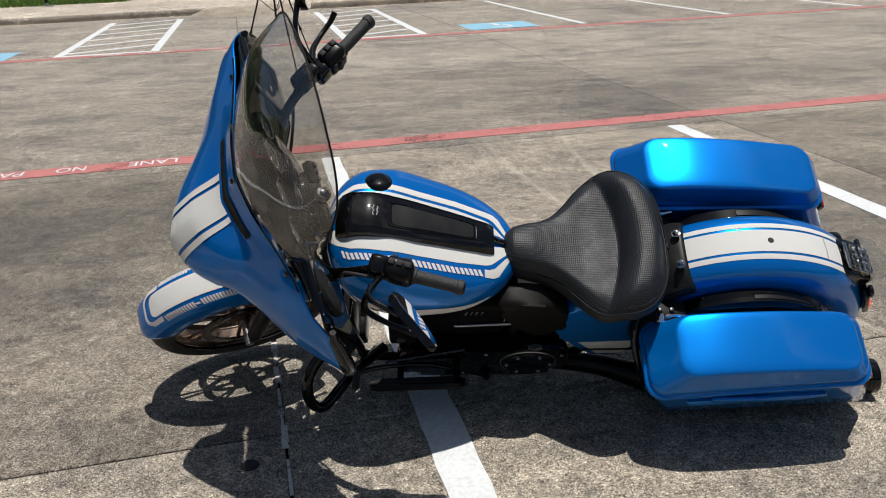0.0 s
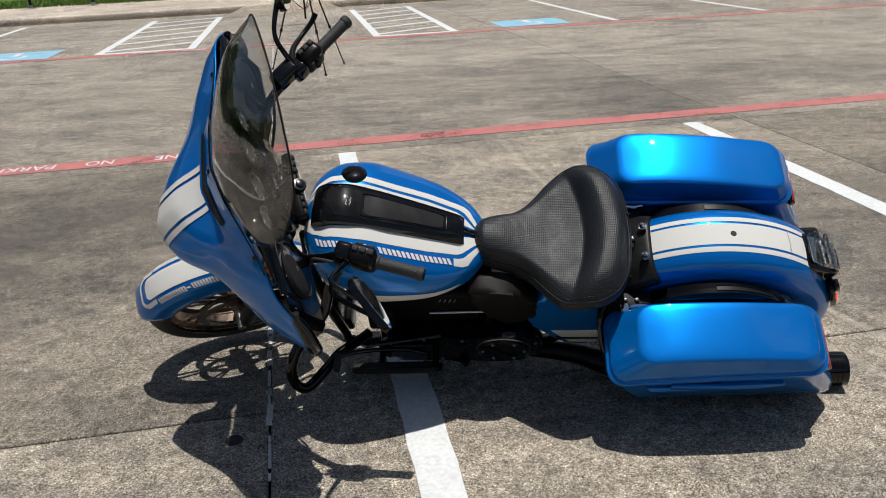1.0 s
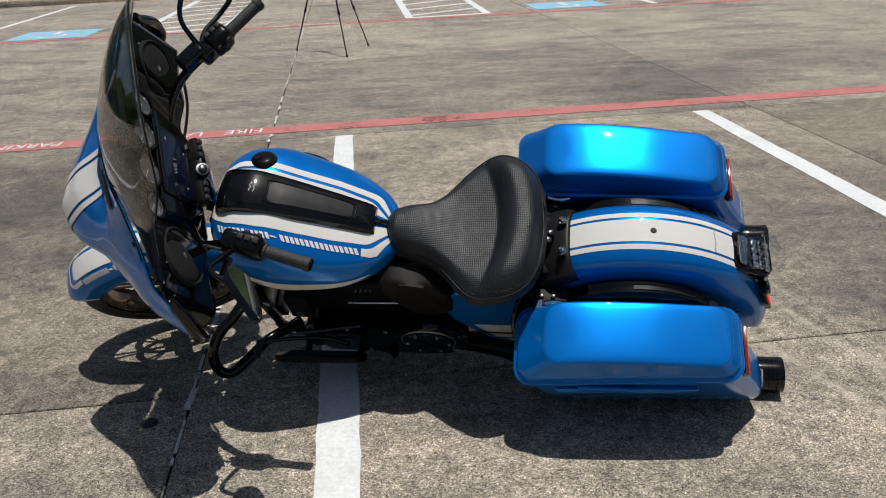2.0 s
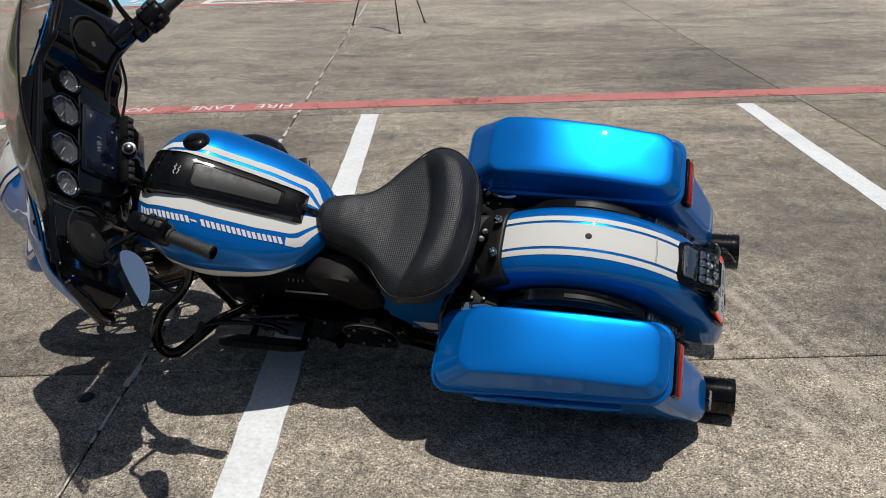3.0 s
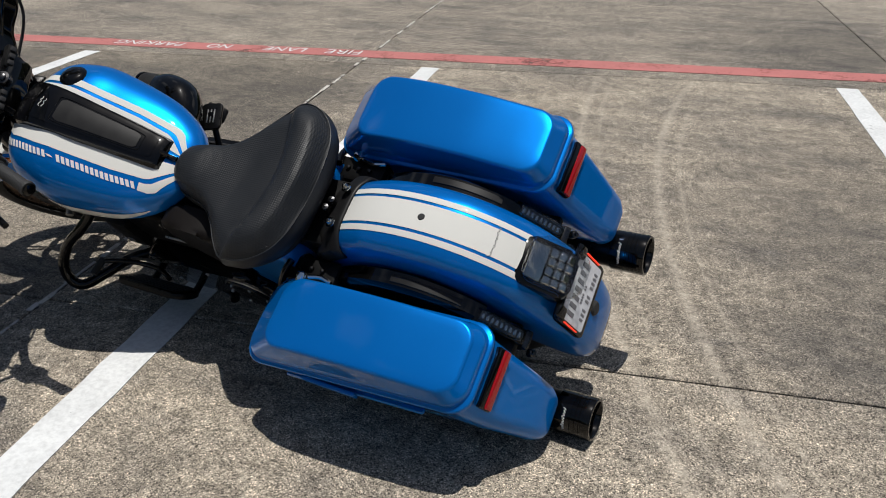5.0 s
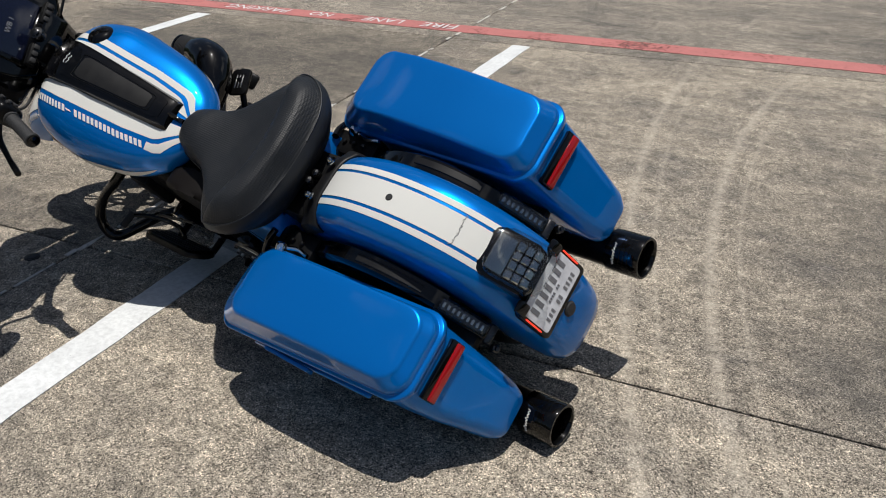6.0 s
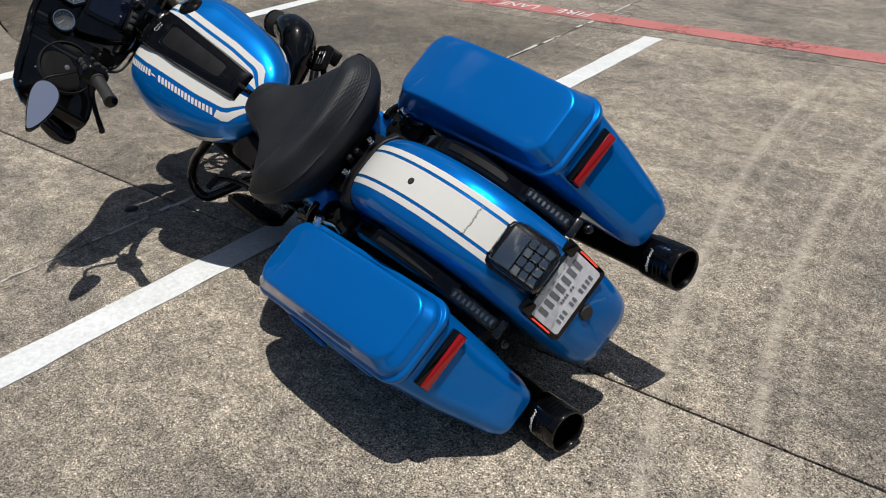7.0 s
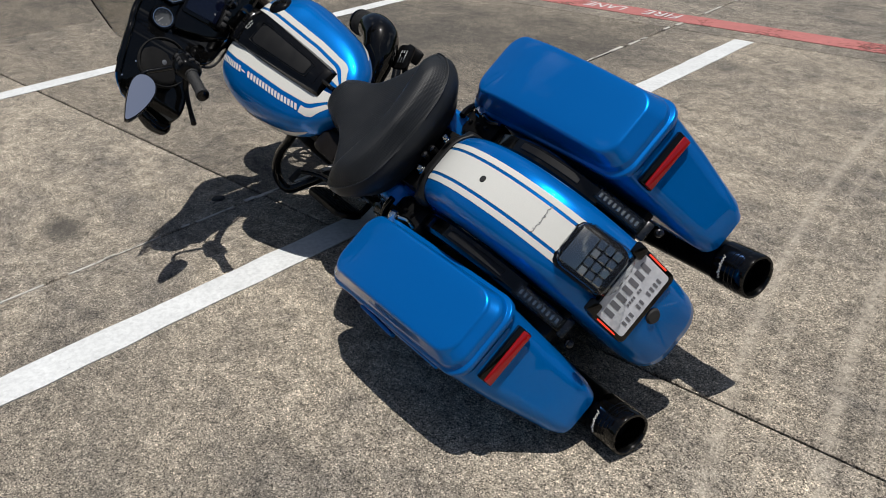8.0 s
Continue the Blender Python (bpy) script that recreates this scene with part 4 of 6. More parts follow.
# licence plate under the light, with red strips at its sides
pm = aim((1.3355, 0, 0.519), (1, 0, 0.36), Vector((0, 1, 0)))
holder = part("plate_holder", prism(rounded(-0.100, 0.100, -0.066, 0.058, 0.014, 4), -0.014, 0.004, 0.003, pm), GLOSS, bike)
plate = part("licence_plate", prism(rounded(-0.088, 0.088, -0.052, 0.052, 0.008, 3), 0.004, 0.0055, 0.0, pm), PLATE, holder, "white paper plate with dark bars")
# plain bars stand for the plate's characters
bars = [(-0.066 + 0.022 * c, 0.017, 0.0115, 0.030) for c in range(7)]
bars += [(-0.024 + 0.0075 * c, -0.009, 0.0045, 0.007) for c in range(7) if c != 4]
bars += [(-0.060 + 0.0125 * c, -0.033, 0.0062, 0.015) for c in range(11) if c not in (3, 6)]
for x, y, w, h in bars:
    part("plate_bar", rbox((w, h, 0.0012), 0, pm @ Matrix.Translation((x, y, 0.0062))), INK, plate)
for s in SIDES:
    part("holder_ear", rbox((0.034, 0.036, 0.016), 0.007, pm @ Matrix.Translation((s * 0.082, 0.062, 0.010)), 2), GLOSS, holder)
    part("side_marker", rbox((0.0034, 0.062, 0.005), 0.001, pm @ Matrix.Translation((s * 0.0945, 0.0, 0.006)), 1), RED_LINE, holder, "thin red marker strip")


# saddlebags
def ring_of(x0, x1, yi0, yi1, yo0, yo1, r, n=7):
    """A rounded four-sided ring; inner and outer edges may taper from front to rear."""
    pts = []
    L, W = x1 - x0, (yo0 - yi0 + yo1 - yi1) / 2
    base = rounded(0.0, L, 0.0, W, r, n)
    more = 12
    sides = [(base[k], base[(k + 1) % len(base)]) for k in (n, 3 * n + 2)]
    extra = [[(a[0] + (b[0] - a[0]) * c / (more + 1), a[1]) for c in range(1, more + 1)] for a, b in sides]
    base = base[:n + 1] + extra[0] + base[n + 1:3 * n + 3] + extra[1] + base[3 * n + 3:]
    for u, v in base:
        t = u / L
        yi, yo = yi0 + (yi1 - yi0) * t, yo0 + (yo1 - yo0) * t
        pts.append((x0 + u, yi + (yo - yi) * v / W))
    return pts


def bag_rings(rings, s):
    verts, faces = [], []
    n = len(rings[0][0])
    for pts, zf in rings:
        for x, y in pts:
            verts.append(Vector((x, s * y, zf(x, y))))
    for k in range(len(rings) - 1):
        for a in range(n):
            b = (a + 1) % n
            faces.append((k * n + a, k * n + b, (k + 1) * n + b, (k + 1) * n + a))
    for o in (0, (len(rings) - 1) * n):
        for a in range(n // 2 - 1):
            faces.append((o + a, o + a + 1, o + n - 2 - a, o + n - 1 - a))
    return verts, faces


def crisp(ob):
    """Flat facets keep their own normals; only the narrow rounds between them turn."""
    mod = ob.modifiers.new("crisp", "WEIGHTED_NORMAL")
    mod.weight, mod.keep_sharp = 100, True
    return ob


def saddlebag(s):
    low = lambda h: (lambda x, y: h)
    rings = []
    for h, x0, x1, yi, yo, r in ((0.330, 0.76, 1.270, 0.245, 0.335, 0.03), (0.334, 0.72, 1.300, 0.228, 0.355, 0.035), (0.350, 0.69, 1.328, 0.215, 0.382, 0.04), (0.385, 0.665, 1.326, 0.208, 0.392, 0.045), (0.44, 0.645, 1.302, 0.202, 0.402, 0.05), (0.52, 0.622, 1.262, 0.196, 0.420, 0.055), (0.585, 0.608, 1.232, 0.192, 0.428, 0.055), (0.632, 0.600, 1.216, 0.190, 0.431, 0.055)):
        rings.append((ring_of(x0, x1, yi + 0.012, yi, yo, yo - 0.025, r), low(h)))
    body = raw("saddlebag", *bag_rings(rings, s), BLUE, bike, "stretched metallic blue saddlebag with a hinged lid", angle=50)
    crisp(body)
    crown = table([0.58, 0.66, 0.80, 0.95, 1.10, 1.22], [0.708, 0.726, 0.737, 0.730, 0.711, 0.694])
    lift = 0.010 if s > 0 else 0.0
    top = lambda dz: (lambda x, y: crown(x) + dz + lift)
    rim = lambda dz: (lambda x, y: 0.632 + 0.010 * (x - 0.6) / 0.6 + dz)
    x0, x1, yi0, yi1, yo0, yo1 = 0.580 - 1.6 * lift, 1.222, 0.196, 0.180, 0.442 + lift, 0.408 + lift * 0.5
    def inset(outer, inner=None, front=None, rear=None, r=0.055, back=None):
        inner = outer if inner is None else inner
        back = outer if back is None else back
        front = outer if front is None else front
        rear = outer if rear is None else rear
        return ring_of(x0 + front, x1 - rear, yi0 + inner, yi1 + inner, yo0 - outer, yo1 - back, r)
    lid = [(inset(0.004), rim(-0.004)), (inset(0.0), rim(-0.001)), (inset(0.0), rim(0.010)), (inset(0.0025), rim(0.0135)), (inset(0.0085), rim(0.0145)),
           (inset(0.0100), rim(0.0165)), (inset(0.0110), rim(0.0270)), (inset(0.0125), rim(0.0315)), (inset(0.0165, 0.0150, 0.0190), rim(0.0370)),
           (inset(0.0340, 0.0190, 0.080, 0.032, 0.052, 0.0240), top(-0.0095)), (inset(0.0365, 0.0210, 0.084, 0.034, 0.051, 0.0262), top(-0.0050)), (inset(0.0395, 0.0238, 0.088, 0.037, 0.050, 0.0295), top(-0.0020)), (inset(0.0440, 0.0280, 0.094, 0.041, 0.048, 0.0340), top(-0.0004)),
           (inset(0.060, 0.046, 0.112, 0.060, 0.040, 0.050), top(0.0008)), (inset(0.095, 0.085, 0.16, 0.12, 0.020, 0.085), top(0.0016))]
    crisp(raw("bag_lid", *bag_rings(lid, s), BLUE, body, "blue lid with a raised flat top", angle=60))
    # latch on the outer side, hinge hardware on the inner front
    part("latch", rbox((0.16, 0.012, 0.026), 0.005, Matrix.Translation((0.845, s * (0.436 + 0.5 * lift), 0.624))), BLUE, body, "blue latch handle")
    for k in range(3):
        part("side_rib", rbox((0.40 - 0.03 * k, 0.016, 0.0095), 0.004, Matrix.Translation((0.90 - 0.01 * k, s * (0.4235 - 0.0015 * k), 0.604 - 0.0135 * k)) @ pose(0, 0, 0, 0, 0, -2.3 * s), 1), BLUE, body)
    raw("lid_lock", *lathe([(0.0, 0.016), (0.012, 0.014), (0.015, 0.006), (0.015, -0.02)], 16, aim((0.648, s * 0.192, 0.655), (0, -s, 0.6))), CHROME, body, "small chrome lock")
    raw("lock_stem", *tube([(0.665, s * 0.185, 0.65), (0.70, s * 0.178, 0.648), (0.735, s * 0.185, 0.645)], 0.006, 8, 4), CHROME, body)
    # reflector in its black shoe on the sloping rear face
    m = aim((1.231, s * 0.292, 0.600), (1, 0, 0.42), (0, 1, 0))
    shoe = part("reflector_shoe", rbox((0.152, 0.040, 0.018), 0.004, m), GLOSS, body)
    part("reflector", rbox((0.148, 0.023, 0.012), 0.004, m @ Matrix.Translation((0, -0.006, 0.008))), RED_LENS, shoe, "long red reflector")
    # support bar in front of the bag
    raw("bag_guard", *tube([(0.60, s * 0.155, 0.66), (0.585, s * 0.19, 0.645), (0.575, s * 0.24, 0.60), (0.60, s * 0.30, 0.50), (0.65, s * 0.34, 0.40), (0.70, s * 0.33, 0.33), (0.78, s * 0.28, 0.30)], 0.010, 10, 5), GLOSS, bike, "black tubular saddlebag guard")


for s in SIDES:
    saddlebag(s)

# turn-signal bars and lower mounts beside the fender
for s in SIDES:
    m = aim((1.178, s * 0.150, 0.555), (0.70, 0, 0.72), (0, 1, 0))
    ts = part("signal_bar", rbox((0.042, 0.150, 0.030), 0.006, m), GLOSS, bike, "smoked turn signal bar")
    part("signal_lens", rbox((0.036, 0.136, 0.018), 0.006, m @ Matrix.Translation((0, 0, 0.020)), 3), SMOKE, ts, "clear smoked lens")
    for k in range(9):
        part("led", rbox((0.014, 0.008, 0.004), 0.001, m @ Matrix.Translation((0, -0.054 + 0.0135 * k, 0.0165)), 1), CELL, ts)
    part("light_strip", rbox((0.026, 0.124, 0.004), 0.001, m @ Matrix.Translation((0, 0, 0.0155)), 1), DARKSTEEL, ts)
    part("bracket", rbox((0.05, 0.02, 0.018), 0.004, m @ Matrix.Translation((0, -0.082, 0.006))), DARKSTEEL, ts)
    raw("mount_bolt", *lathe([(0.0, 0.010), (0.005, 0.010), (0.006, 0.005), (0.010, 0.003), (0.011, -0.012)], 16, aim((1.258, s * 0.172, 0.475), (0.8, 0, 0.6))), DARKSTEEL, bike)


# exhausts
def exhaust(s):
    y = s * 0.245
    pipe = raw("exhaust", *tube([(-0.05, s * 0.08, 0.19), (0.25, s * 0.12, 0.19), (0.52, s * 0.16, 0.205), (0.74, y, 0.245), (1.0, y, 0.258), (1.33, y, 0.272)], [0.026, 0.030, 0.036, 0.050, 0.0515, 0.0515], 24, 6), SATIN, bike, "black exhaust silencer with a ribbed end cap")
    m = aim((1.318, y, 0.2715), (1, 0, 0.042), (0, 0, 1))
    raw("end_cap", *lathe([(0.0515, 0.0), (0.057, 0.002), (0.058, 0.02), (0.058, 0.046), (0.0565, 0.047), (0.0565, 0.051), (0.058, 0.052), (0.058, 0.058), (0.0565, 0.059), (0.0565, 0.063), (0.058, 0.064), (0.058, 0.070), (0.0565, 0.071), (0.0565, 0.075), (0.058, 0.076), (0.0582, 0.094), (0.056, 0.099), (0.050, 0.0995), (0.047, 0.094), (0.045, 0.05), (0.0, 0.045)], 40, m), GLOSS, pipe)
    mark = []
    for k in range(17):
        w = radians(4 + 3.8 * k)
        z = 0.030 + (0.0055 if k % 6 == 0 else 0.0028) * (1 if k % 2 else -1)
        mark.append(m @ Vector((0.0584 * math.cos(w), 0.0584 * math.sin(w), z)))
    raw("script_mark", *tube(mark, 0.0009, 5, 3), DECAL, pipe)


for s in SIDES:
    exhaust(s)


# wheels
def wheel(name, centre, R, half, rim_r, m, parent):
    """A tyre, a spoked rim, a hub and a brake disc round the y axis."""
    w = new(name)
    w.parent = parent
    w.matrix_basis = m @ Matrix.Translation(centre) @ pose(0, 0, 0, 90)
    prof = []
    for k in range(17):
        a = radians(-118 + 236 * k / 16)
        prof.append((R - half + half * math.cos(a) * 0.98, half * math.sin(a)))
    prof.append((rim_r - 0.005, half * 0.72))
    prof = [(rim_r - 0.005, -half * 0.72)] + prof
    raw("tyre", *lathe(prof, 72, cap=False), RUBBER, w)
    raw("rim", *lathe([(rim_r + 0.004, -half * 0.78), (rim_r + 0.006, -half * 0.70), (rim_r - 0.012, -half * 0.62), (rim_r - 0.022, -half * 0.2), (rim_r - 0.022, half * 0.2), (rim_r - 0.012, half * 0.62), (rim_r + 0.006, half * 0.70), (rim_r + 0.004, half * 0.78), (rim_r - 0.03, half * 0.35), (rim_r - 0.03, -half * 0.35), (rim_r + 0.004, -half * 0.78)], 72, cap=False), BRONZE, w)
    raw("hub", *lathe([(0.0, -half), (0.022, -half), (0.025, -half * 0.8), (0.045, -half * 0.6), (0.05, 0), (0.045, half * 0.6), (0.025, half * 0.8), (0.022, half), (0.0, half)], 32), BRONZE, w)
    for k in range(7):
        a = 2 * math.pi * k / 7
        for d in (-0.10, 0.10):
            p0 = Vector((0.045 * math.cos(a), 0.045 * math.sin(a), 0.012))
            p1 = Vector(((rim_r - 0.02) * math.cos(a + d), (rim_r - 0.02) * math.sin(a + d), 0.006))
            raw("spoke", *tube([p0, p0.lerp(p1, 0.5), p1], [0.009, 0.006, 0.008], 8, 3), BRONZE, w)
    for z in (-half * 0.95, half * 0.95):
        raw("brake_disc", *lathe([(0.122, z - 0.0025), (0.150, z - 0.0025), (0.150, z + 0.0025), (0.122, z + 0.0025), (0.122, z - 0.0025)], 48, cap=False), DARKSTEEL, w)
    return w


wheel("rear_wheel", AXLE, 0.328, 0.088, 0.232, Matrix(), bike)
FAXLE = Vector((-0.720, 0, 0.332))
wheel("front_wheel", FAXLE, 0.318, 0.056, 0.256, STEER, bike)

# front fender
ff_prof = curve3([(0, 0, 0), (0.028, 0.001, 0), (0.05, 0.006, 0), (0.066, 0.018, 0), (0.075, 0.038, 0), (0.079, 0.065, 0), (0.080, 0.095, 0)])


def ff_at(deg, v, off=0.0):
    """Front fender: deg from straight ahead, over the top to the rear."""
    p = ff_prof(abs(v))
    r = 0.352 - p.y + off
    w = radians(180 - deg)
    return Vector((FAXLE.x + r * math.cos(w), math.copysign(p.x + off * (abs(v) > 0.4), v), FAXLE.z + r * math.sin(w)))


def ff_end(v):
    return 33.0 + 14 * max(0, abs(v) - 0.3) ** 1.4


front_fender = raw("front_fender", *sheet(lambda u, v: ff_at(ff_end(v) + (158 - ff_end(v)) * u, v), span(0, 1, 50), span(-1, 1, 32)), BLUE, bike, "metallic blue front fender with a white panel", STEER)
solid(front_fender, 0.003)


def ff_v(y):
    """The v at which the front fender lies y from its centre line."""
    lo, hi = 0.0, 1.0
    for _ in range(24):
        mid = (lo + hi) / 2
        lo, hi = (mid, hi) if ff_prof(mid).x < abs(y) else (lo, mid)
    return math.copysign(lo, y)


def ff_u(name, d0, d1, half, r, width, mat):
    """A band bent round the front like a U; as wide as half it becomes a panel with a rounded nose."""
    arc = math.degrees(1 / 0.352)
    line = [(d1, -half)] + [(d0 + arc * (r - r * math.sin(a)), -half + r - r * math.cos(a)) for a in span(0, math.pi / 2, 8)]
    line += [(d, -y) for d, y in line[::-1]]
    inner = [(d1, -half + width)] + [(d0 + arc * (r - (r - width) * math.sin(a)), -half + r - (r - width) * math.cos(a)) for a in span(0, math.pi / 2, 8)]
    inner += [(d, -y) for d, y in inner[::-1]]
    def f(k, t):
        (a, b), (c, e) = line[int(k)], inner[int(k)]
        return ff_at(a + (c - a) * t, ff_v(b + (e - b) * t), 0.0024)
    return raw(name, *sheet(f, range(len(line)), span(0, 1, 3)), mat, front_fender)


def ff_nose(d0, d1, half, r):
    """The white panel, its front corners rounded."""
    arc = math.degrees(1 / 0.352)
    def f(u, t):
        d = d0 + (d1 - d0) * u * u
        g = min(r, (d - d0) / arc)
        return ff_at(d, ff_v(max(1e-4, half - r + math.sqrt(max(0.0, r * r - (r - g) ** 2)))) * t, 0.0024)
    return raw("white_panel", *sheet(f, span(0, 1, 48), span(-1, 1, 12)), WHITE, front_fender)


ff_nose(49.5, 150, 0.0385, 0.026)
ff_u("white_border", 43.5, 57, 0.0585, 0.040, 0.0125, WHITE)
for s in SIDES:
    for k in range(14):
        d = 58 + 3.3 * k
        for a, b in (((0.0, 2.4),) if k == 6 else ((0.0, 1.1), (1.6, 2.8))):
            raw("lettering_bar", *sheet(lambda x, t: ff_at(x + 0.9 * t, s * ((0.335 + 0.15 * t) if k != 6 else (0.395 + 0.03 * t)), 0.0024), span(d + a, d + b, 2), span(0, 1, 2)), DECAL, front_fender)

# forks
for s in SIDES:
    ang = Vector((math.sin(radians(26)), 0, math.cos(radians(26))))
    foot = FAXLE + Vector((0.02, s * 0.098, -0.01))
    up = foot + ang * 0.66
    fork = raw("fork_leg", *tube([foot, foot + ang * 0.38], 0.027, 20, 1), SATIN, bike, m=STEER)
    raw("fork_tube", *tube([foot + ang * 0.36, up], 0.0245, 20, 1), DARKSTEEL, fork)
    raw("fork_cover", *tube([foot + ang * 0.50, foot + ang * 0.70], 0.034, 20, 1), GLOSS, fork)
    part("brake_caliper", rbox((0.075, 0.05, 0.11), 0.014, Matrix.Translation(FAXLE + Vector((0.145, s * 0.075, 0.03))) @ pose(0, 0, 0, 0, 20, 0)), SATIN, fork)
    raw("brake_hose", *tube([FAXLE + Vector((0.14, s * 0.08, 0.08)), FAXLE + Vector((0.12, s * 0.12, 0.2)), FAXLE + Vector((0.22, s * 0.10, 0.36)), FAXLE + Vector((0.27, s * 0.06, 0.5))], 0.005, 8, 5), RUBBER, fork)
for s in SIDES:
    part("side_reflector", rbox((0.050, 0.008, 0.028), 0.003, Matrix.Translation((-0.49, s * 0.140, 0.80)) @ pose(0, 0, 0, 0, 26, 0), 2), AMBER, bike, "orange side reflector", m=STEER)
part("fork_bridge", rbox((0.09, 0.26, 0.05), 0.012, Matrix.Translation((-0.44, 0, 0.83)) @ pose(0, 0, 0, 0, 26, 0)), SATIN, bike, m=STEER)
raw("front_axle", *tube([FAXLE + Vector((0.0, -0.13, 0)), FAXLE + Vector((0.0, 0.13, 0))], 0.014, 12, 1), STEEL, bike, m=STEER)

# fairing
ROWS = [
    [(-0.495, 0, 1.25), (-0.48, 0.1, 1.25), (-0.45, 0.21, 1.25), (-0.425, 0.31, 1.247), (-0.412, 0.4, 1.235), (-0.389, 0.455, 1.2)],
    [(-0.552, 0, 1.155), (-0.53, 0.1, 1.172), (-0.492, 0.21, 1.205), (-0.458, 0.31, 1.22), (-0.436, 0.4, 1.205), (-0.394, 0.467, 1.165)],
    [(-0.66, 0, 1.1), (-0.625, 0.105, 1.105), (-0.556, 0.215, 1.135), (-0.504, 0.315, 1.165), (-0.461, 0.41, 1.16), (-0.385, 0.494, 1.115)],
    [(-0.741, 0, 1.007), (-0.699, 0.105, 1.018), (-0.596, 0.215, 1.065), (-0.532, 0.315, 1.09), (-0.474, 0.415, 1.085), (-0.385, 0.512, 1.071)],
    [(-0.727, 0, 0.935), (-0.693, 0.1, 0.94), (-0.579, 0.21, 0.997), (-0.508, 0.315, 1.03), (-0.456, 0.415, 1.012), (-0.388, 0.505, 1.028)],
]
row_curves = [curve3(r) for r in ROWS]


def fairing_at(u, v, off=0.0):
    """The outer shell: u across (-1 left to 1 right), v from the screen's foot down to the lower lip."""
    pts = [c(abs(u)) for c in row_curves]
    p = curve3(pts)(v)
    p.y = math.copysign(p.y, u) if abs(u) > 1e-9 else 0.0
    if off:
        p += Vector((-1.0, 1.8 * p.y, 0.9 - 1.1 * v)).normalized() * off
    return p


def fairing_u(y, v):
    lo, hi = 0.0, 1.0
    for _ in range(22):
        mid = (lo + hi) / 2
        lo, hi = (mid, hi) if fairing_at(mid, v).y < abs(y) else (lo, mid)
    return math.copysign(lo, y)


fairing = raw("fairing", *sheet(fairing_at, span(-1, 1, 64), span(0, 1, 28)), BLUE, bike, "metallic blue fork-mounted fairing with white stripes", STEER, angle=60)
solid(fairing, 0.004)
raw("fairing_liner", *sheet(lambda u, v: fairing_at(u, v, -0.008), span(-0.995, 0.995, 48), span(0.02, 0.985, 20)), DASH, fairing, "gloss black inner liner", angle=60)


def fairing_band(name, y0, y1, v0, v1, mat, off=0.003, n=24):
    return raw(name, *sheet(lambda v, t: fairing_at(fairing_u((y0 + (y1 - y0) * t) * (1 + 0.15 * (v - 0.5)), v), v, off), span(v0, v1, n), span(0, 1, 5)), mat, fairing)


fairing_band("wide_white_stripe", -0.046, 0.046, 0.27, 0.93, WHITE)
for s in SIDES:
    fairing_band("narrow_white_stripe", s * 0.056, s * 0.074, 0.27, 0.93, WHITE)
raw("air_vent", *sheet(lambda u, v: fairing_at(u, v, 0.003), span(-0.28, 0.28, 24), span(0.18, 0.245, 4)), PLASTIC, fairing, "black air vent slot under the screen")
raw("screen_trim", *tube([fairing_at(u, 0.0, 0.003) for u in span(-0.66, 0.66, 24)], 0.0025, 8, 2), GLOSS, fairing)
for u in (-0.55, 0.0, 0.55):
    b = fairing_at(u, 0.05, 0.003)
    raw("screen_bolt", *lathe([(0.0, 0.006), (0.006, 0.005), (0.008, 0.0)], 12, aim(b, (-0.8, 0.4 * u, 0.5))), GLOSS, fairing)

for s in SIDES:
    raw("fairing_lip", *tube([fairing_at(s, v) + Vector((0.012, -s * 0.010, 0.0)) for v in (0.0, 0.2, 0.4, 0.6, 0.8, 1.0)] + [fairing_at(s * 0.9, 1.0) + Vector((0.02, -s * 0.008, 0.004)), fairing_at(s * 0.75, 1.0) + Vector((0.03, 0, 0.008))], [0.008, 0.013, 0.017, 0.019, 0.020, 0.017, 0.016, 0.010], 14, 5), GLOSS, fairing, "rounded gloss black lip")

# tinted screen
base_c = curve3([(-0.497, 0, 1.249), (-0.486, 0.08, 1.251), (-0.466, 0.15, 1.252), (-0.445, 0.21, 1.251), (-0.420, 0.265, 1.248), (-0.388, 0.297, 1.240)])
edge_c = curve3([(-0.242, 0, 1.578), (-0.245, 0.08, 1.571), (-0.250, 0.15, 1.554), (-0.257, 0.212, 1.522), (-0.277, 0.262, 1.455), (-0.345, 0.298, 1.325)])


def screen_at(u, v):
    a, b = base_c(abs(u)), edge_c(abs(u))
    p = a.lerp(b, v) + Vector((-0.028, 0, 0.022)) * math.sin(math.pi * v) * (1 - 0.5 * abs(u))
    p.y = math.copysign(p.y, u) if abs(u) > 1e-9 else 0
    return p


screen = solid(raw("windshield", *sheet(screen_at, span(-1, 1, 40), span(0, 1, 16)), SHIELD, fairing, "smoke-tinted curved windshield", angle=80), 0.004)
raw("screen_edge", *tube([screen_at(u, 1.0) for u in span(-1, 1, 30)], 0.0024, 6, 2), PLASTIC, fairing)


# inner fairing with speakers, gauges and display
def ease(t):
    t = min(1.0, max(0.0, t))
    return t * t * (3 - 2 * t)


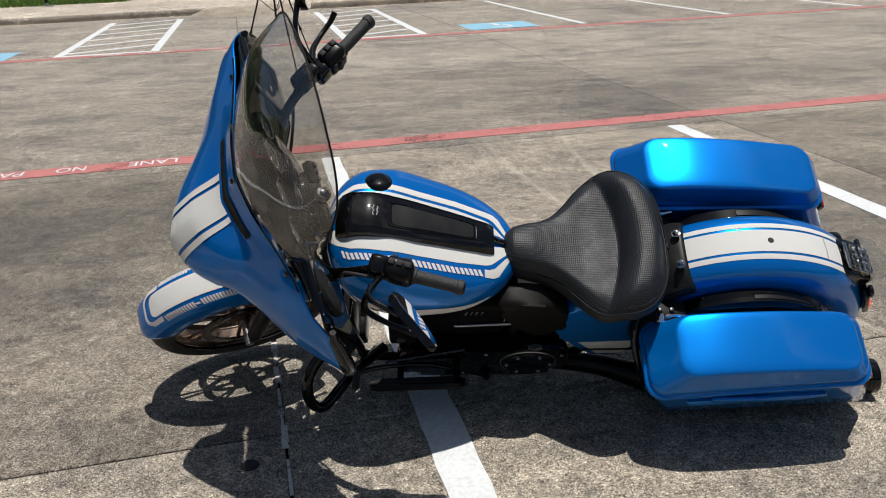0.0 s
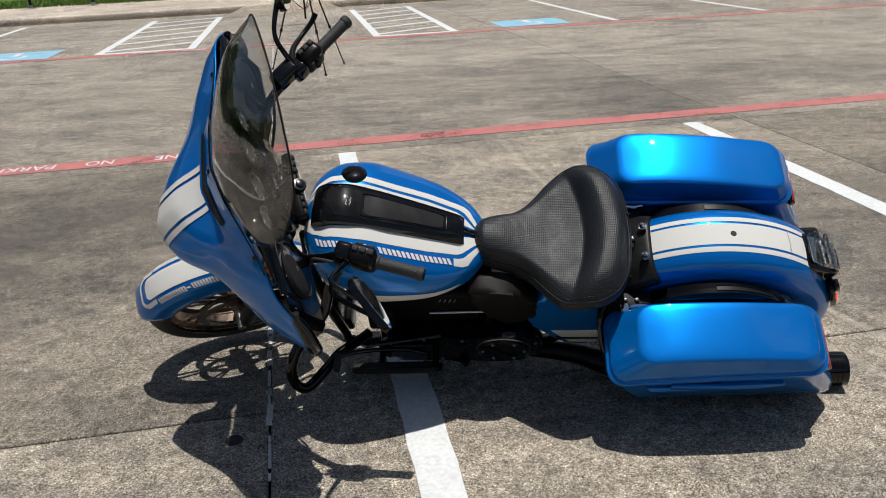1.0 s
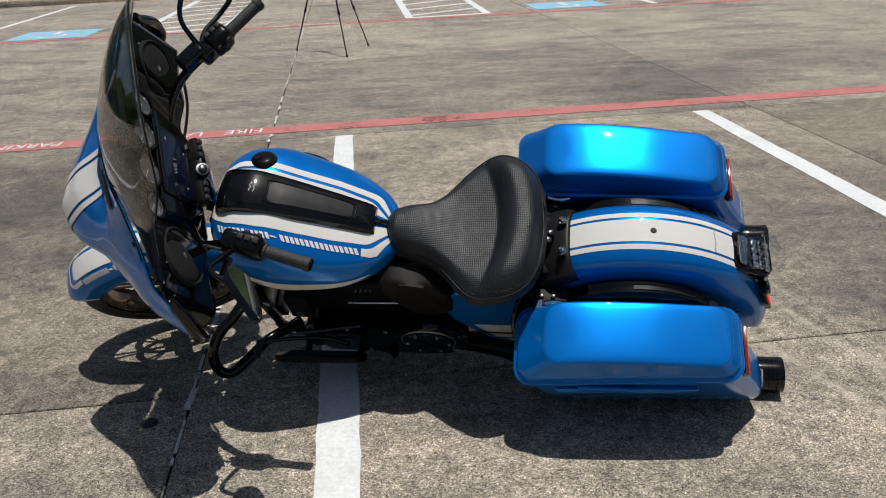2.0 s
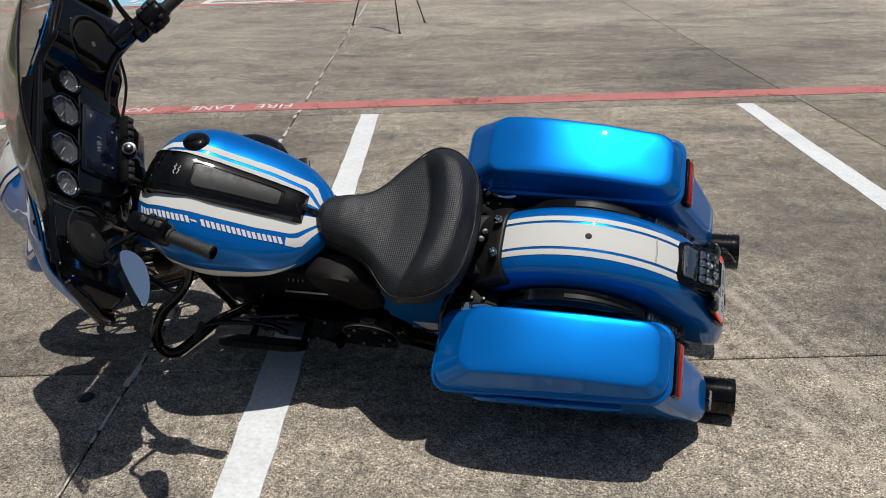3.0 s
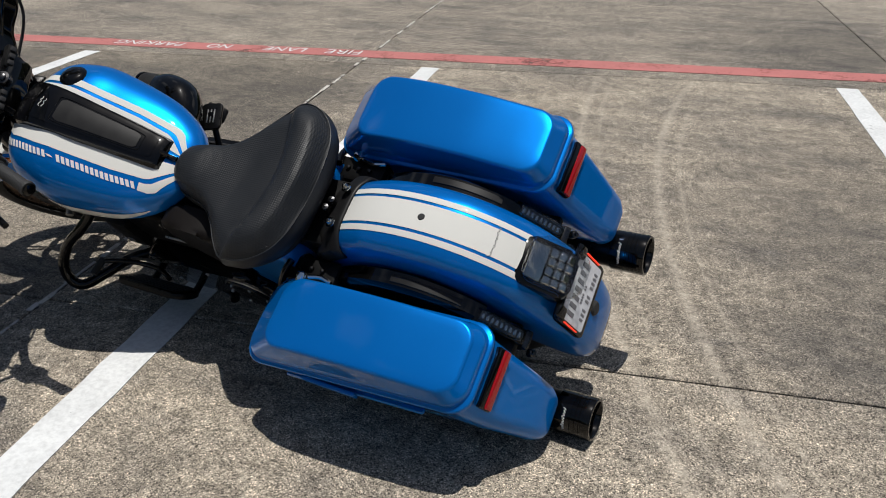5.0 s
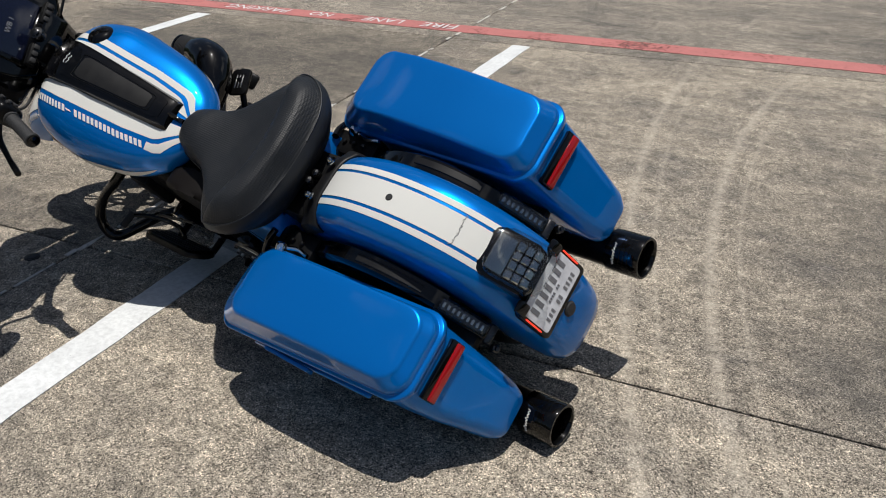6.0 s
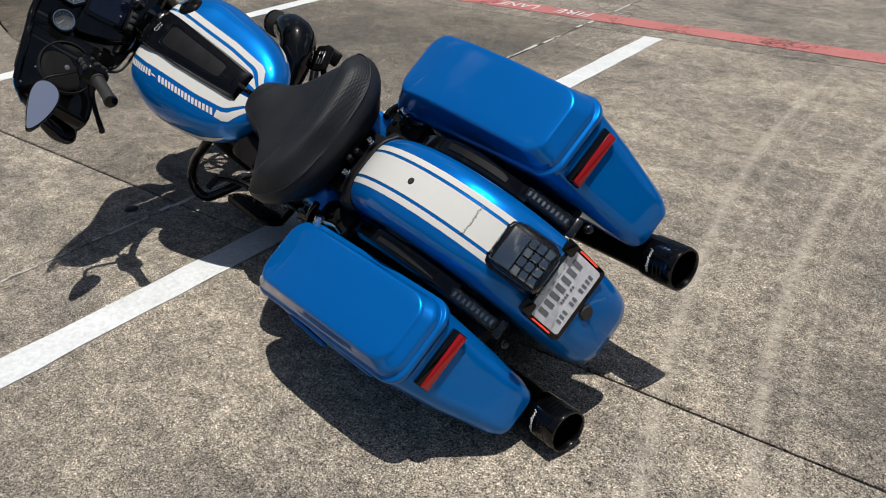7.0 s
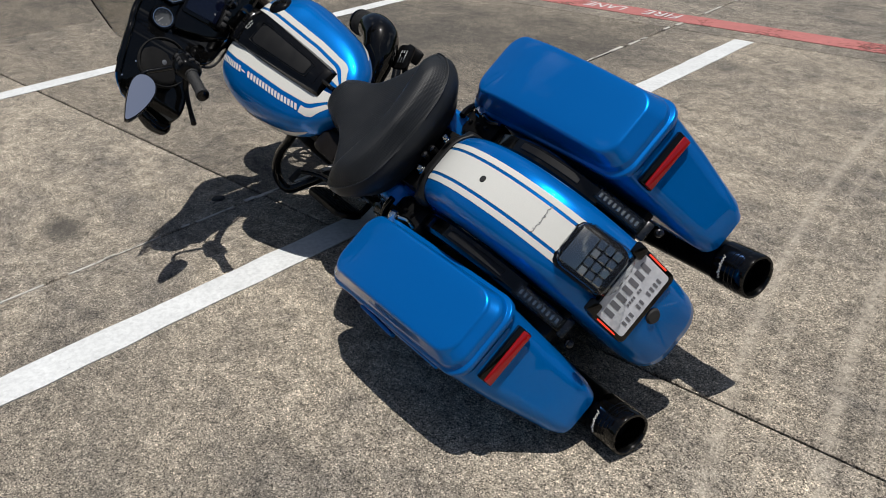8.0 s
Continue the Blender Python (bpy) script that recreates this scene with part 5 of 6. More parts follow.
def dash_at(u, v):
    """The rider's side of the fairing, from its top rim down to the lower lip; it swells round the speakers."""
    a, b = row_curves[0](abs(u)), row_curves[4](abs(u))
    p = a.lerp(b, v)
    mid = 1 - ease((abs(u) - 0.45) / 0.3)
    p.z += mid * 0.012 * (1 - v)
    base = -0.428 + 0.05 * v + 0.038 * ease((abs(p.y) - 0.17) / 0.09)
    edge = ease((abs(u) - 0.84) / 0.16)
    p.x = base * (1 - edge) + (p.x + 0.004) * edge
    p.y = math.copysign(p.y, u) if abs(u) > 1e-9 else 0
    return p


dash = raw("inner_fairing", *sheet(dash_at, span(-1, 1, 64), span(0, 1, 24)), DASH, bike, "gloss black inner fairing with four gauges and a display", STEER, angle=60)
solid(dash, 0.004)
raw("dash_top", *sheet(lambda u, v: (lambda a, b: a.lerp(b, v) + Vector((0, 0, 0.014 * math.sin(math.pi * v))))(Vector((lambda p: (p.x + 0.012, math.copysign(p.y, u) if abs(u) > 1e-9 else 0, p.z - 0.004))(row_curves[0](abs(u)))), dash_at(u, 0.0)), span(-0.72, 0.72, 36), span(0, 1, 8)), DASH, dash, "gloss black dash shelf")
raw("dash_rim", *tube([dash_at(u, 0.0) + Vector((0.002, 0, 0.0)) for u in span(-0.8, 0.8, 30)], 0.011, 12, 2), GLOSS, dash)
raw("shelf_tray", *sheet(lambda y, v: Vector((-0.474 + 0.034 * v + 0.25 * y * y, y, 1.2745 - 0.002 * v - 0.10 * y * y)), span(-0.13, 0.13, 16), span(0, 1, 3)), PANEL, dash)
for s in SIDES:
    for u, v in ((0.60, 0.03), (0.66, 0.20), (0.80, 0.06), (0.86, 0.22)):
        b = dash_at(s * u, v) + Vector((0.003, 0, 0.002))
        raw("trim_screw", *lathe([(0.0, 0.002), (0.0028, 0.0015), (0.0034, 0.0)], 10, aim(b, (1, 0, 0.4))), CHROME, dash)


def dash_piece(y, z, x):
    """A pose on the dash that faces the rider."""
    return aim((x, y, z), (1, 0, 0.25), (0, 1, 0))


for s in SIDES:
    m = aim((-0.362, s * 0.300, 1.128), (1, -0.10 * s, 0.16), (0, 1, 0))
    sp = raw("speaker", *lathe([(0.0, 0.006), (0.03, 0.0065), (0.060, 0.004), (0.074, 0.001), (0.0765, -0.002), (0.0775, 0.004), (0.080, 0.006), (0.084, 0.003), (0.086, -0.012)], 44, m), GRILLE, dash, "round black speaker grille")
    raw("speaker_badge", *lathe([(0.0, 0.004), (0.009, 0.003), (0.010, 0.0)], 16, m @ Matrix.Translation((0, 0, 0.003))), STEEL, sp)
for y, r in ((-0.158, 0.031), (-0.058, 0.042), (0.058, 0.042), (0.158, 0.031)):
    big = r > 0.04
    m = dash_piece(y, 1.188 if big else 1.178, -0.404)
    n = 8 if big else 40
    m = m @ pose(0, 0, 0, 0, 0, 22.5)
    gauge = raw("gauge", *lathe([(r + 0.012, -0.03), (r + 0.011, 0.006), (r + 0.008, 0.011), (r + 0.004, 0.011), (r + 0.002, -0.001)], n, m, cap=False), GLOSS, dash, "hooded gauge with a bright rim", angle=30 if big else 40)
    raw("gauge_rim", *lathe([(r + 0.002, 0.003), (r + 0.0015, 0.006), (r - 0.001, 0.006), (r - 0.002, 0.001)], n, m, cap=False), CHROME, gauge)
    raw("dial", *lathe([(0.0, 0.0), (r - 0.001, 0.0)], n, m), DIAL, gauge)
    part("needle", rbox((0.0014, r * 0.7, 0.001), 0, m @ pose(0, 0, 0, 0, 0, 40) @ Matrix.Translation((0, r * 0.3, 0.002))), DECAL, gauge)
    for k in range(9):
        part("dial_tick", rbox((0.0012, r * 0.12, 0.0006), 0, m @ pose(0, 0, 0, 0, 0, -120 + 30 * k) @ Matrix.Translation((0, r * 0.76, 0.001))), DECAL, gauge)
m = dash_piece(0, 1.080, -0.376)
stack = [(-0.172, 0.050), (-0.160, 0.068), (0.160, 0.068), (0.172, 0.050), (0.150, -0.050), (0.112, -0.112), (-0.112, -0.112), (-0.150, -0.050)]
frame_ob = part("display_housing", prism(stack, -0.05, 0.006, 0.008, m, 3), GLOSS, dash, angle=30)
part("display_frame", prism(rounded(-0.108, 0.108, -0.070, 0.064, 0.012, 4), 0.0, 0.012, 0.003, m), GLOSS, frame_ob)
part("display", prism(rounded(-0.094, 0.094, -0.056, 0.054, 0.006, 3), 0.0, 0.0135, 0.001, m), SCREEN, frame_ob, "dark blue glass display")
cu = bpy.data.curves.new("display_text", "FONT")
cu.body, cu.size, cu.align_x, cu.align_y = "WB 1", 0.022, "CENTER", "CENTER"
ob = new("display_text", cu)
data = bpy.data.meshes.new_from_object(ob)
bpy.data.objects.remove(ob)
data.transform(m @ Matrix.Translation((-0.005, 0.006, 0.0142)))
link("display_text", data, GREY_INK, frame_ob)
for x, y, w in ((0.052, -0.040, 0.006), (-0.062, -0.040, 0.006), (0.072, 0.036, 0.010)):
    part("display_bar", rbox((w, 0.005, 0.0008), 0, m @ Matrix.Translation((x, y, 0.0138))), GREY_INK, frame_ob)
for s in SIDES:
    mm = dash_piece(s * 0.07, 1.018, -0.325)
    pod = part("switch_pod", rbox((0.075, 0.030, 0.03), 0.008, mm), PLASTIC, dash)
    for k in range(3):
        part("switch", rbox((0.016, 0.018, 0.012), 0.004, mm @ Matrix.Translation((-0.022 + 0.022 * k, 0, 0.016))), RUBBER, pod)
raw("ignition_switch", *lathe([(0.020, -0.02), (0.021, 0.0), (0.019, 0.004), (0.012, 0.005), (0.012, 0.010), (0.009, 0.012), (0.0, 0.012)], 28, aim((-0.306, -0.010, 1.038), (0.45, 0, 1))), DARKSTEEL, dash, "chrome-ringed ignition switch")
part("steering_cover", rbox((0.10, 0.17, 0.09), 0.02, Matrix.Translation((-0.355, 0, 0.985))), GLOSS, bike, m=STEER)

# handlebar and its controls
bar = raw("handlebar", *tube([(-0.400, -0.04, 0.955), (-0.392, -0.13, 0.965), (-0.358, -0.215, 1.000), (-0.300, -0.258, 1.055), (-0.245, -0.285, 1.095), (-0.195, -0.315, 1.113), (-0.150, -0.343, 1.116), (-0.040, -0.412, 1.103)], 0.0135, 14, 6), GLOSS, bike, "black handlebar with rubber grips", STEER)
raw("right_bar", *tube([(-0.405, 0.04, 0.960), (-0.402, 0.12, 0.990), (-0.378, 0.205, 1.038), (-0.322, 0.260, 1.085), (-0.252, 0.296, 1.112), (-0.190, 0.325, 1.118), (-0.143, 0.358, 1.122), (-0.034, 0.428, 1.124)], 0.0135, 14, 6), GLOSS, bar)
for s in SIDES:
    gdir = (Vector((0.124, s * 0.077, -0.014)) if s < 0 else Vector((0.114, 0.074, 0.004))).normalized()
    g0 = Vector((-0.150, s * 0.343, 1.116)) if s < 0 else Vector((-0.140, 0.360, 1.122))
    m = aim(g0, gdir)
    raw("grip", *lathe([(0.0, 0.0), (0.021, 0.0), (0.021, 0.006), (0.0175, 0.008), (0.0172, 0.112), (0.0195, 0.114), (0.0205, 0.122), (0.0195, 0.128), (0.013, 0.130), (0.0, 0.130)], 28, m), GRIP, bar, "ribbed rubber grip")
    raw("grip_cap", *lathe([(0.0165, 0.0), (0.0165, 0.004), (0.011, 0.006), (0.0, 0.006)], 20, m @ Matrix.Translation((0, 0, 0.128))), GLOSS, bar)
    side = Vector((0, 0, 1)).cross(gdir).normalized()
    hm = Matrix((gdir, side, Vector((0, 0, 1)))).transposed().to_4x4()
    hm.translation = g0 - gdir * 0.036 + Vector((0, 0, 0.006))
    hous = part("switch_housing", rbox((0.074, 0.060, 0.074), 0.018, hm, 3), SATIN, bar)
    for k in range(3):
        part("button", rbox((0.014, 0.012, 0.012), 0.004, hm @ Matrix.Translation((0.016 - 0.017 * k, (-0.031 if s > 0 else 0.031), 0.014 - 0.014 * (k % 2)))), RUBBER, hous)
        part("button", rbox((0.017, 0.016, 0.010), 0.004, hm @ Matrix.Translation((0.022 - 0.021 * k, 0.010, 0.038))), RUBBER, hous)
    raw("button_round", *lathe([(0.0, 0.008), (0.008, 0.008), (0.010, 0.0)], 16, hm @ Matrix.Translation((0.0, (0.026 if s < 0 else -0.026), -0.016)) @ pose(0, 0, 0, -90 if s < 0 else 90)), RUBBER, hous)
    # lever perch, lever, and on the right the fluid reservoir
    pm2 = hm @ Matrix.Translation((-0.052, 0.0, -0.002))
    part("lever_perch", rbox((0.052, 0.056, 0.056), 0.014, pm2, 3), GLOSS, bar)
    f_out = Vector((-0.35, s * 0.94, 0)).normalized()
    l0 = g0 - gdir * 0.085 + f_out * 0.030
    bow = [(-0.255, -0.325, 1.090), (-0.292, -0.362, 1.050), (-0.245, -0.418, 1.034), (-0.186, -0.467, 1.028)] if s < 0 else [(-0.228, 0.335, 1.120), (-0.214, 0.405, 1.100), (-0.178, 0.462, 1.078), (-0.140, 0.495, 1.082), (-0.119, 0.513, 1.095)]
    raw("lever", *tube(bow, [0.011, 0.009, 0.0075, 0.009] if s < 0 else [0.011, 0.009, 0.0075, 0.008, 0.0095], 10, 5), SATIN, bar, "black lever")
    if s > 0:
        part("fluid_reservoir", rbox((0.085, 0.052, 0.050), 0.012, hm @ Matrix.Translation((-0.095, 0.010, 0.012)), 3), GLOSS, bar)
    raw("control_cable", *tube([l0 - gdir * 0.01, l0 - gdir * 0.09 + Vector((0, 0, -0.02)), Vector((-0.34, s * 0.235, 0.99)), Vector((-0.40, s * 0.12, 0.93))], 0.0045, 8, 6), RUBBER, bar)

# mirrors on curved stems
for s in SIDES:
    tip, inn = Vector((-0.160, s * 0.568, 1.234)), Vector((-0.212, s * 0.402, 1.214))
    if s > 0:
        tip, inn = tip + Vector((0.012, 0.046, 0.012)), inn + Vector((0.012, 0.046, 0.012))
    ax = (tip - inn).normalized()
    nrm = Vector((0.85, -s * 0.30, 0.37 if s < 0 else 0.12))
    nrm = (nrm - ax * nrm.dot(ax)).normalized()
    mid = (tip + inn) / 2
    mm = aim(mid, nrm, ax)
    L = (tip - inn).length / 2
    out = smooth_outline([(L, 0.0), (L * 0.72, 0.020), (L * 0.15, 0.038), (-L * 0.45, 0.044), (-L * 0.85, 0.030), (-L, 0.0), (-L * 0.86, -0.026), (-L * 0.45, -0.034), (L * 0.15, -0.026), (L * 0.72, -0.012)], 5)
    mir = part("mirror", prism(out, -0.016, 0.004, 0.007, mm, 3), GLOSS, bike, "teardrop mirror in a gloss black shell", STEER)
    part("mirror_glass", prism([(x * 0.95, y * 0.92) for x, y in out], 0.0035, 0.0052, 0.0, mm), MIRROR, mir, "mirror glass")
    foot = Vector((-0.215, s * 0.315, 1.125))
    rise = [foot, foot + Vector((-0.035, s * 0.035, 0.04)), foot + Vector((-0.055, s * 0.08, 0.085))] if s < 0 else [foot, Vector((-0.234, 0.338, 1.170)), Vector((-0.246, 0.392, 1.212))]
    raw("mirror_stem", *tube(rise + [inn + ax * 0.05 - nrm * 0.022], [0.009, 0.008, 0.007, 0.009], 10, 6), GLOSS, mir)

# engine guard, which carries the bike's weight on its left loop
raw("engine_guard", *tube([(-0.30, -0.02, 0.66), (-0.305, -0.07, 0.60), (-0.325, -0.135, 0.535), (-0.365, -0.195, 0.500), (-0.420, -0.245, 0.465), (-0.446, -0.300, 0.425), (-0.440, -0.338, 0.375), (-0.405, -0.338, 0.335), (-0.355, -0.265, 0.315), (-0.315, -0.195, 0.295), (-0.26, -0.14, 0.27), (-0.22, -0.10, 0.26)], 0.0185, 16, 6), GLOSS, bike, "black tubular engine guard touching the ground")
raw("engine_guard", *tube([(-0.30, 0.02, 0.66), (-0.305, 0.07, 0.60), (-0.325, 0.135, 0.535), (-0.365, 0.195, 0.500), (-0.420, 0.245, 0.465), (-0.446, 0.300, 0.425), (-0.440, 0.338, 0.375), (-0.405, 0.338, 0.335), (-0.355, 0.265, 0.315), (-0.315, 0.195, 0.295), (-0.26, 0.14, 0.27), (-0.22, 0.10, 0.26)], 0.0185, 16, 6), GLOSS, bike, "black tubular engine guard")

# frame tubes
for s in SIDES:
    raw("frame_tube", *tube([(-0.33, s * 0.03, 0.86), (-0.34, s * 0.07, 0.66), (-0.31, s * 0.10, 0.30), (-0.24, s * 0.11, 0.20), (0.30, s * 0.12, 0.20), (0.46, s * 0.13, 0.30), (0.50, s * 0.13, 0.55), (0.62, s * 0.13, 0.62)], 0.017, 12, 6), SATIN, bike)
raw("backbone", *tube([(-0.33, 0, 0.92), (-0.20, 0, 0.83), (0.20, 0, 0.69), (0.45, 0, 0.62)], 0.03, 12, 6), SATIN, bike)

# engine
eng = part("crankcase", rbox((0.34, 0.20, 0.22), 0.05, Matrix.Translation((0.02, 0.0, 0.32)), 4), WRINKLE, bike, "wrinkle black V-twin engine")
for lean, x0 in ((-22, -0.045), (23, 0.085)):
    m = Matrix.Translation((x0, 0.0, 0.41)) @ pose(0, 0, 0, 0, lean, 0)
    for k in range(11):
        part("cooling_fin", rbox((0.145, 0.165, 0.005), 0.02 * 0.1, m @ Matrix.Translation((0, 0, 0.015 + 0.0115 * k)), 1), WRINKLE, eng)
    raw("cylinder", *lathe([(0.0, -0.02), (0.056, -0.02), (0.056, 0.15), (0.0, 0.15)], 28, m), WRINKLE, eng)
    part("cylinder_head", rbox((0.16, 0.175, 0.055), 0.014, m @ Matrix.Translation((0, 0, 0.165)), 2), WRINKLE, eng)
    part("rocker_cover", rbox((0.14, 0.165, 0.045), 0.018, m @ Matrix.Translation((0, 0, 0.213)), 3), GLOSS, eng)
    for s in SIDES:
        raw("spark_cap", *tube([m @ Vector((0, s * 0.09, 0.17)), m @ Vector((0, s * 0.115, 0.18)), m @ Vector((0.03, s * 0.12, 0.23))], 0.008, 8, 4), RUBBER, eng)
prim = smooth_outline([(-0.17, 0.33), (-0.13, 0.41), (-0.02, 0.435), (0.15, 0.42), (0.29, 0.445), (0.38, 0.41), (0.405, 0.33), (0.36, 0.245), (0.26, 0.215), (0.10, 0.225), (-0.08, 0.225), (-0.15, 0.26)], 5)
SIDE_L = Matrix(((1, 0, 0, 0), (0, 0, -1, 0), (0, 1, 0, 0), (0, 0, 0, 1)))
primary = part("primary_cover", prism(prim, 0.09, 0.195, 0.022, SIDE_L, 4), GLOSS, bike, "gloss black primary cover")
der = smooth_outline([(0.27 + 0.088 * math.cos(a), 0.335 + 0.082 * math.sin(a)) for a in span(0, 2 * math.pi * 11 / 12, 11)], 3)
part("derby_cover", prism(der, 0.19, 0.207, 0.008, SIDE_L, 3), GLOSS, primary)
# steel ring added in place of bright highlights along the black cover's edge
raw("derby_highlight_ring", *tube([SIDE_L @ Vector((0.27 + 0.092 * math.cos(a), 0.335 + 0.086 * math.sin(a), 0.197)) for a in span(0, 2 * math.pi * 31 / 32, 31)], 0.0026, 6, 1, closed=True), STEEL, primary)
for k in range(6):
    a = 2 * math.pi * k / 6
    raw("cover_bolt", *lathe([(0.0, 0.005), (0.005, 0.004), (0.006, 0.0)], 10, SIDE_L @ Matrix.Translation((0.27 + 0.072 * math.cos(a), 0.335 + 0.067 * math.sin(a), 0.207))), STEEL, primary)
for x, z in ((-0.12, 0.38), (0.0, 0.41), (0.13, 0.40), (-0.10, 0.25), (0.05, 0.24), (0.38, 0.38), (0.35, 0.26)):
    raw("cover_bolt", *lathe([(0.0, 0.007), (0.006, 0.006), (0.007, 0.0)], 10, SIDE_L @ Matrix.Translation((x, z, 0.192))), STEEL, primary)
raw("inspection_cover", *sheet(lambda k, r: SIDE_L @ Vector((-0.03 + 0.075 * r * math.cos(k), 0.335 + 0.03 * r * math.sin(k), 0.197 - 0.004 * r)), span(0, 2 * math.pi, 28), (0.05, 0.6, 1.0)), SATIN, primary)
part("gearbox", rbox((0.24, 0.24, 0.20), 0.04, Matrix.Translation((0.32, 0.01, 0.36)), 3), WRINKLE, bike)
part("cam_cover", rbox((0.26, 0.05, 0.17), 0.035, Matrix.Translation((0.02, 0.125, 0.33)), 3), GLOSS, bike)
part("oil_cooler", rbox((0.05, 0.18, 0.15), 0.008, Matrix.Translation((-0.325, 0, 0.40)), 2), SATIN, bike)
part("regulator", rbox((0.05, 0.14, 0.09), 0.008, Matrix.Translation((-0.31, 0, 0.26)), 2), SATIN, bike)
part("exhaust_header_shield", rbox((0.16, 0.12, 0.12), 0.03, Matrix.Translation((-0.19, 0.02, 0.47)), 3), WRINKLE, bike)
part("horn_cover", rbox((0.06, 0.035, 0.10), 0.014, Matrix.Translation((0.02, -0.115, 0.50)), 3), GLOSS, bike)
raw("horn_badge", *lathe([(0.010, 0.0), (0.010, 0.002), (0.014, 0.002), (0.014, 0.0)], 20, aim((-0.142, -0.1755, 0.490), (0, -1, 0))), STEEL, bike)
part("coil_box", rbox((0.085, 0.07, 0.15), 0.012, Matrix.Translation((-0.135, -0.140, 0.525)) @ pose(0, 0, 0, 0, 4, 0), 2), PLASTIC, bike)
part("engine_shroud", rbox((0.30, 0.10, 0.20), 0.02, Matrix.Translation((0.04, -0.095, 0.555)), 3), WRINKLE, bike, "wrinkle black rocker shroud")
for k in range(4):
    part("shroud_slot", rbox((0.004, 0.003, 0.022), 0.001, Matrix.Translation((0.07 + 0.016 * k, -0.146, 0.615)) @ pose(0, 0, 0, 0, 20, 0), 1), STEEL, bike)
raw("shroud_rod", *tube([(0.03, -0.150, 0.535), (0.24, -0.150, 0.545)], 0.004, 8, 1), STEEL, bike)

# air cleaner and step on the right side
ac = raw("air_cleaner", *tube([(-0.075, 0.10, 0.560), (-0.082, 0.17, 0.578), (-0.095, 0.24, 0.598), (-0.130, 0.292, 0.614), (-0.185, 0.312, 0.622), (-0.228, 0.316, 0.624)], [0.042, 0.052, 0.062, 0.066, 0.060, 0.050], 26, 6), GLOSS, bike, "black forward-facing air cleaner with a ribbed filter")
for k in range(9):
    raw("filter_rib", *lathe([(0.038, 0.0), (0.048, 0.0015), (0.048, 0.005), (0.038, 0.0065)], 28, aim((-0.228 - 0.0075 * k, 0.316, 0.624), (-1, 0, 0.03))), RUBBER, ac)
raw("filter_cap", *lathe([(0.048, 0.0), (0.048, 0.009), (0.042, 0.014), (0.0, 0.015)], 28, aim((-0.296, 0.316, 0.626), (-1, 0, 0.03))), GLOSS, ac)
# rear brake pedal pad with three pale rubber stripes
pedal_m = Matrix.Translation((-0.040, 0.288, 0.548)) @ pose(0, 0, 0, 8, 6, 18)
pedal = part("step_plate", prism(rounded(-0.037, 0.037, -0.048, 0.048, 0.014, 4), -0.008, 0.004, 0.003, pedal_m), SATIN, bike, "black ribbed step plate")
for k in range(3):
    part("pale_rib", rbox((0.004, 0.050, 0.004), 0.001, pedal_m @ Matrix.Translation((-0.012 + 0.012 * k, 0, 0.005)), 1), STEEL, pedal)
raw("plate_arm", *tube([(-0.045, 0.30, 0.555), (-0.02, 0.24, 0.50), (0.02, 0.14, 0.42)], 0.011, 10, 5), SATIN, pedal)


def floorboard(s):
    m = Matrix.Translation((-0.085, s * 0.263, 0.332)) @ pose(0, 0, 0, 6 if s > 0 else -58, -3, 0)
    fb = part("floorboard", prism(rounded(-0.175, 0.145, -0.055, 0.055, 0.045, 6), -0.012, 0.008, 0.004, m), SATIN, bike, "black rider floorboard")
    for k in range(5):
        part("rubber_rib", rbox((0.25, 0.008, 0.005), 0.002, m @ Matrix.Translation((-0.015, -0.034 + 0.017 * k, 0.010)), 1), RUBBER, fb)
    raw("bracket", *tube([(-0.16, s * 0.10, 0.29), (-0.16, s * 0.24, 0.30)], 0.012, 8, 2), SATIN, fb)
    raw("bracket", *tube([(0.03, s * 0.10, 0.29), (0.03, s * 0.24, 0.30)], 0.012, 8, 2), SATIN, fb)


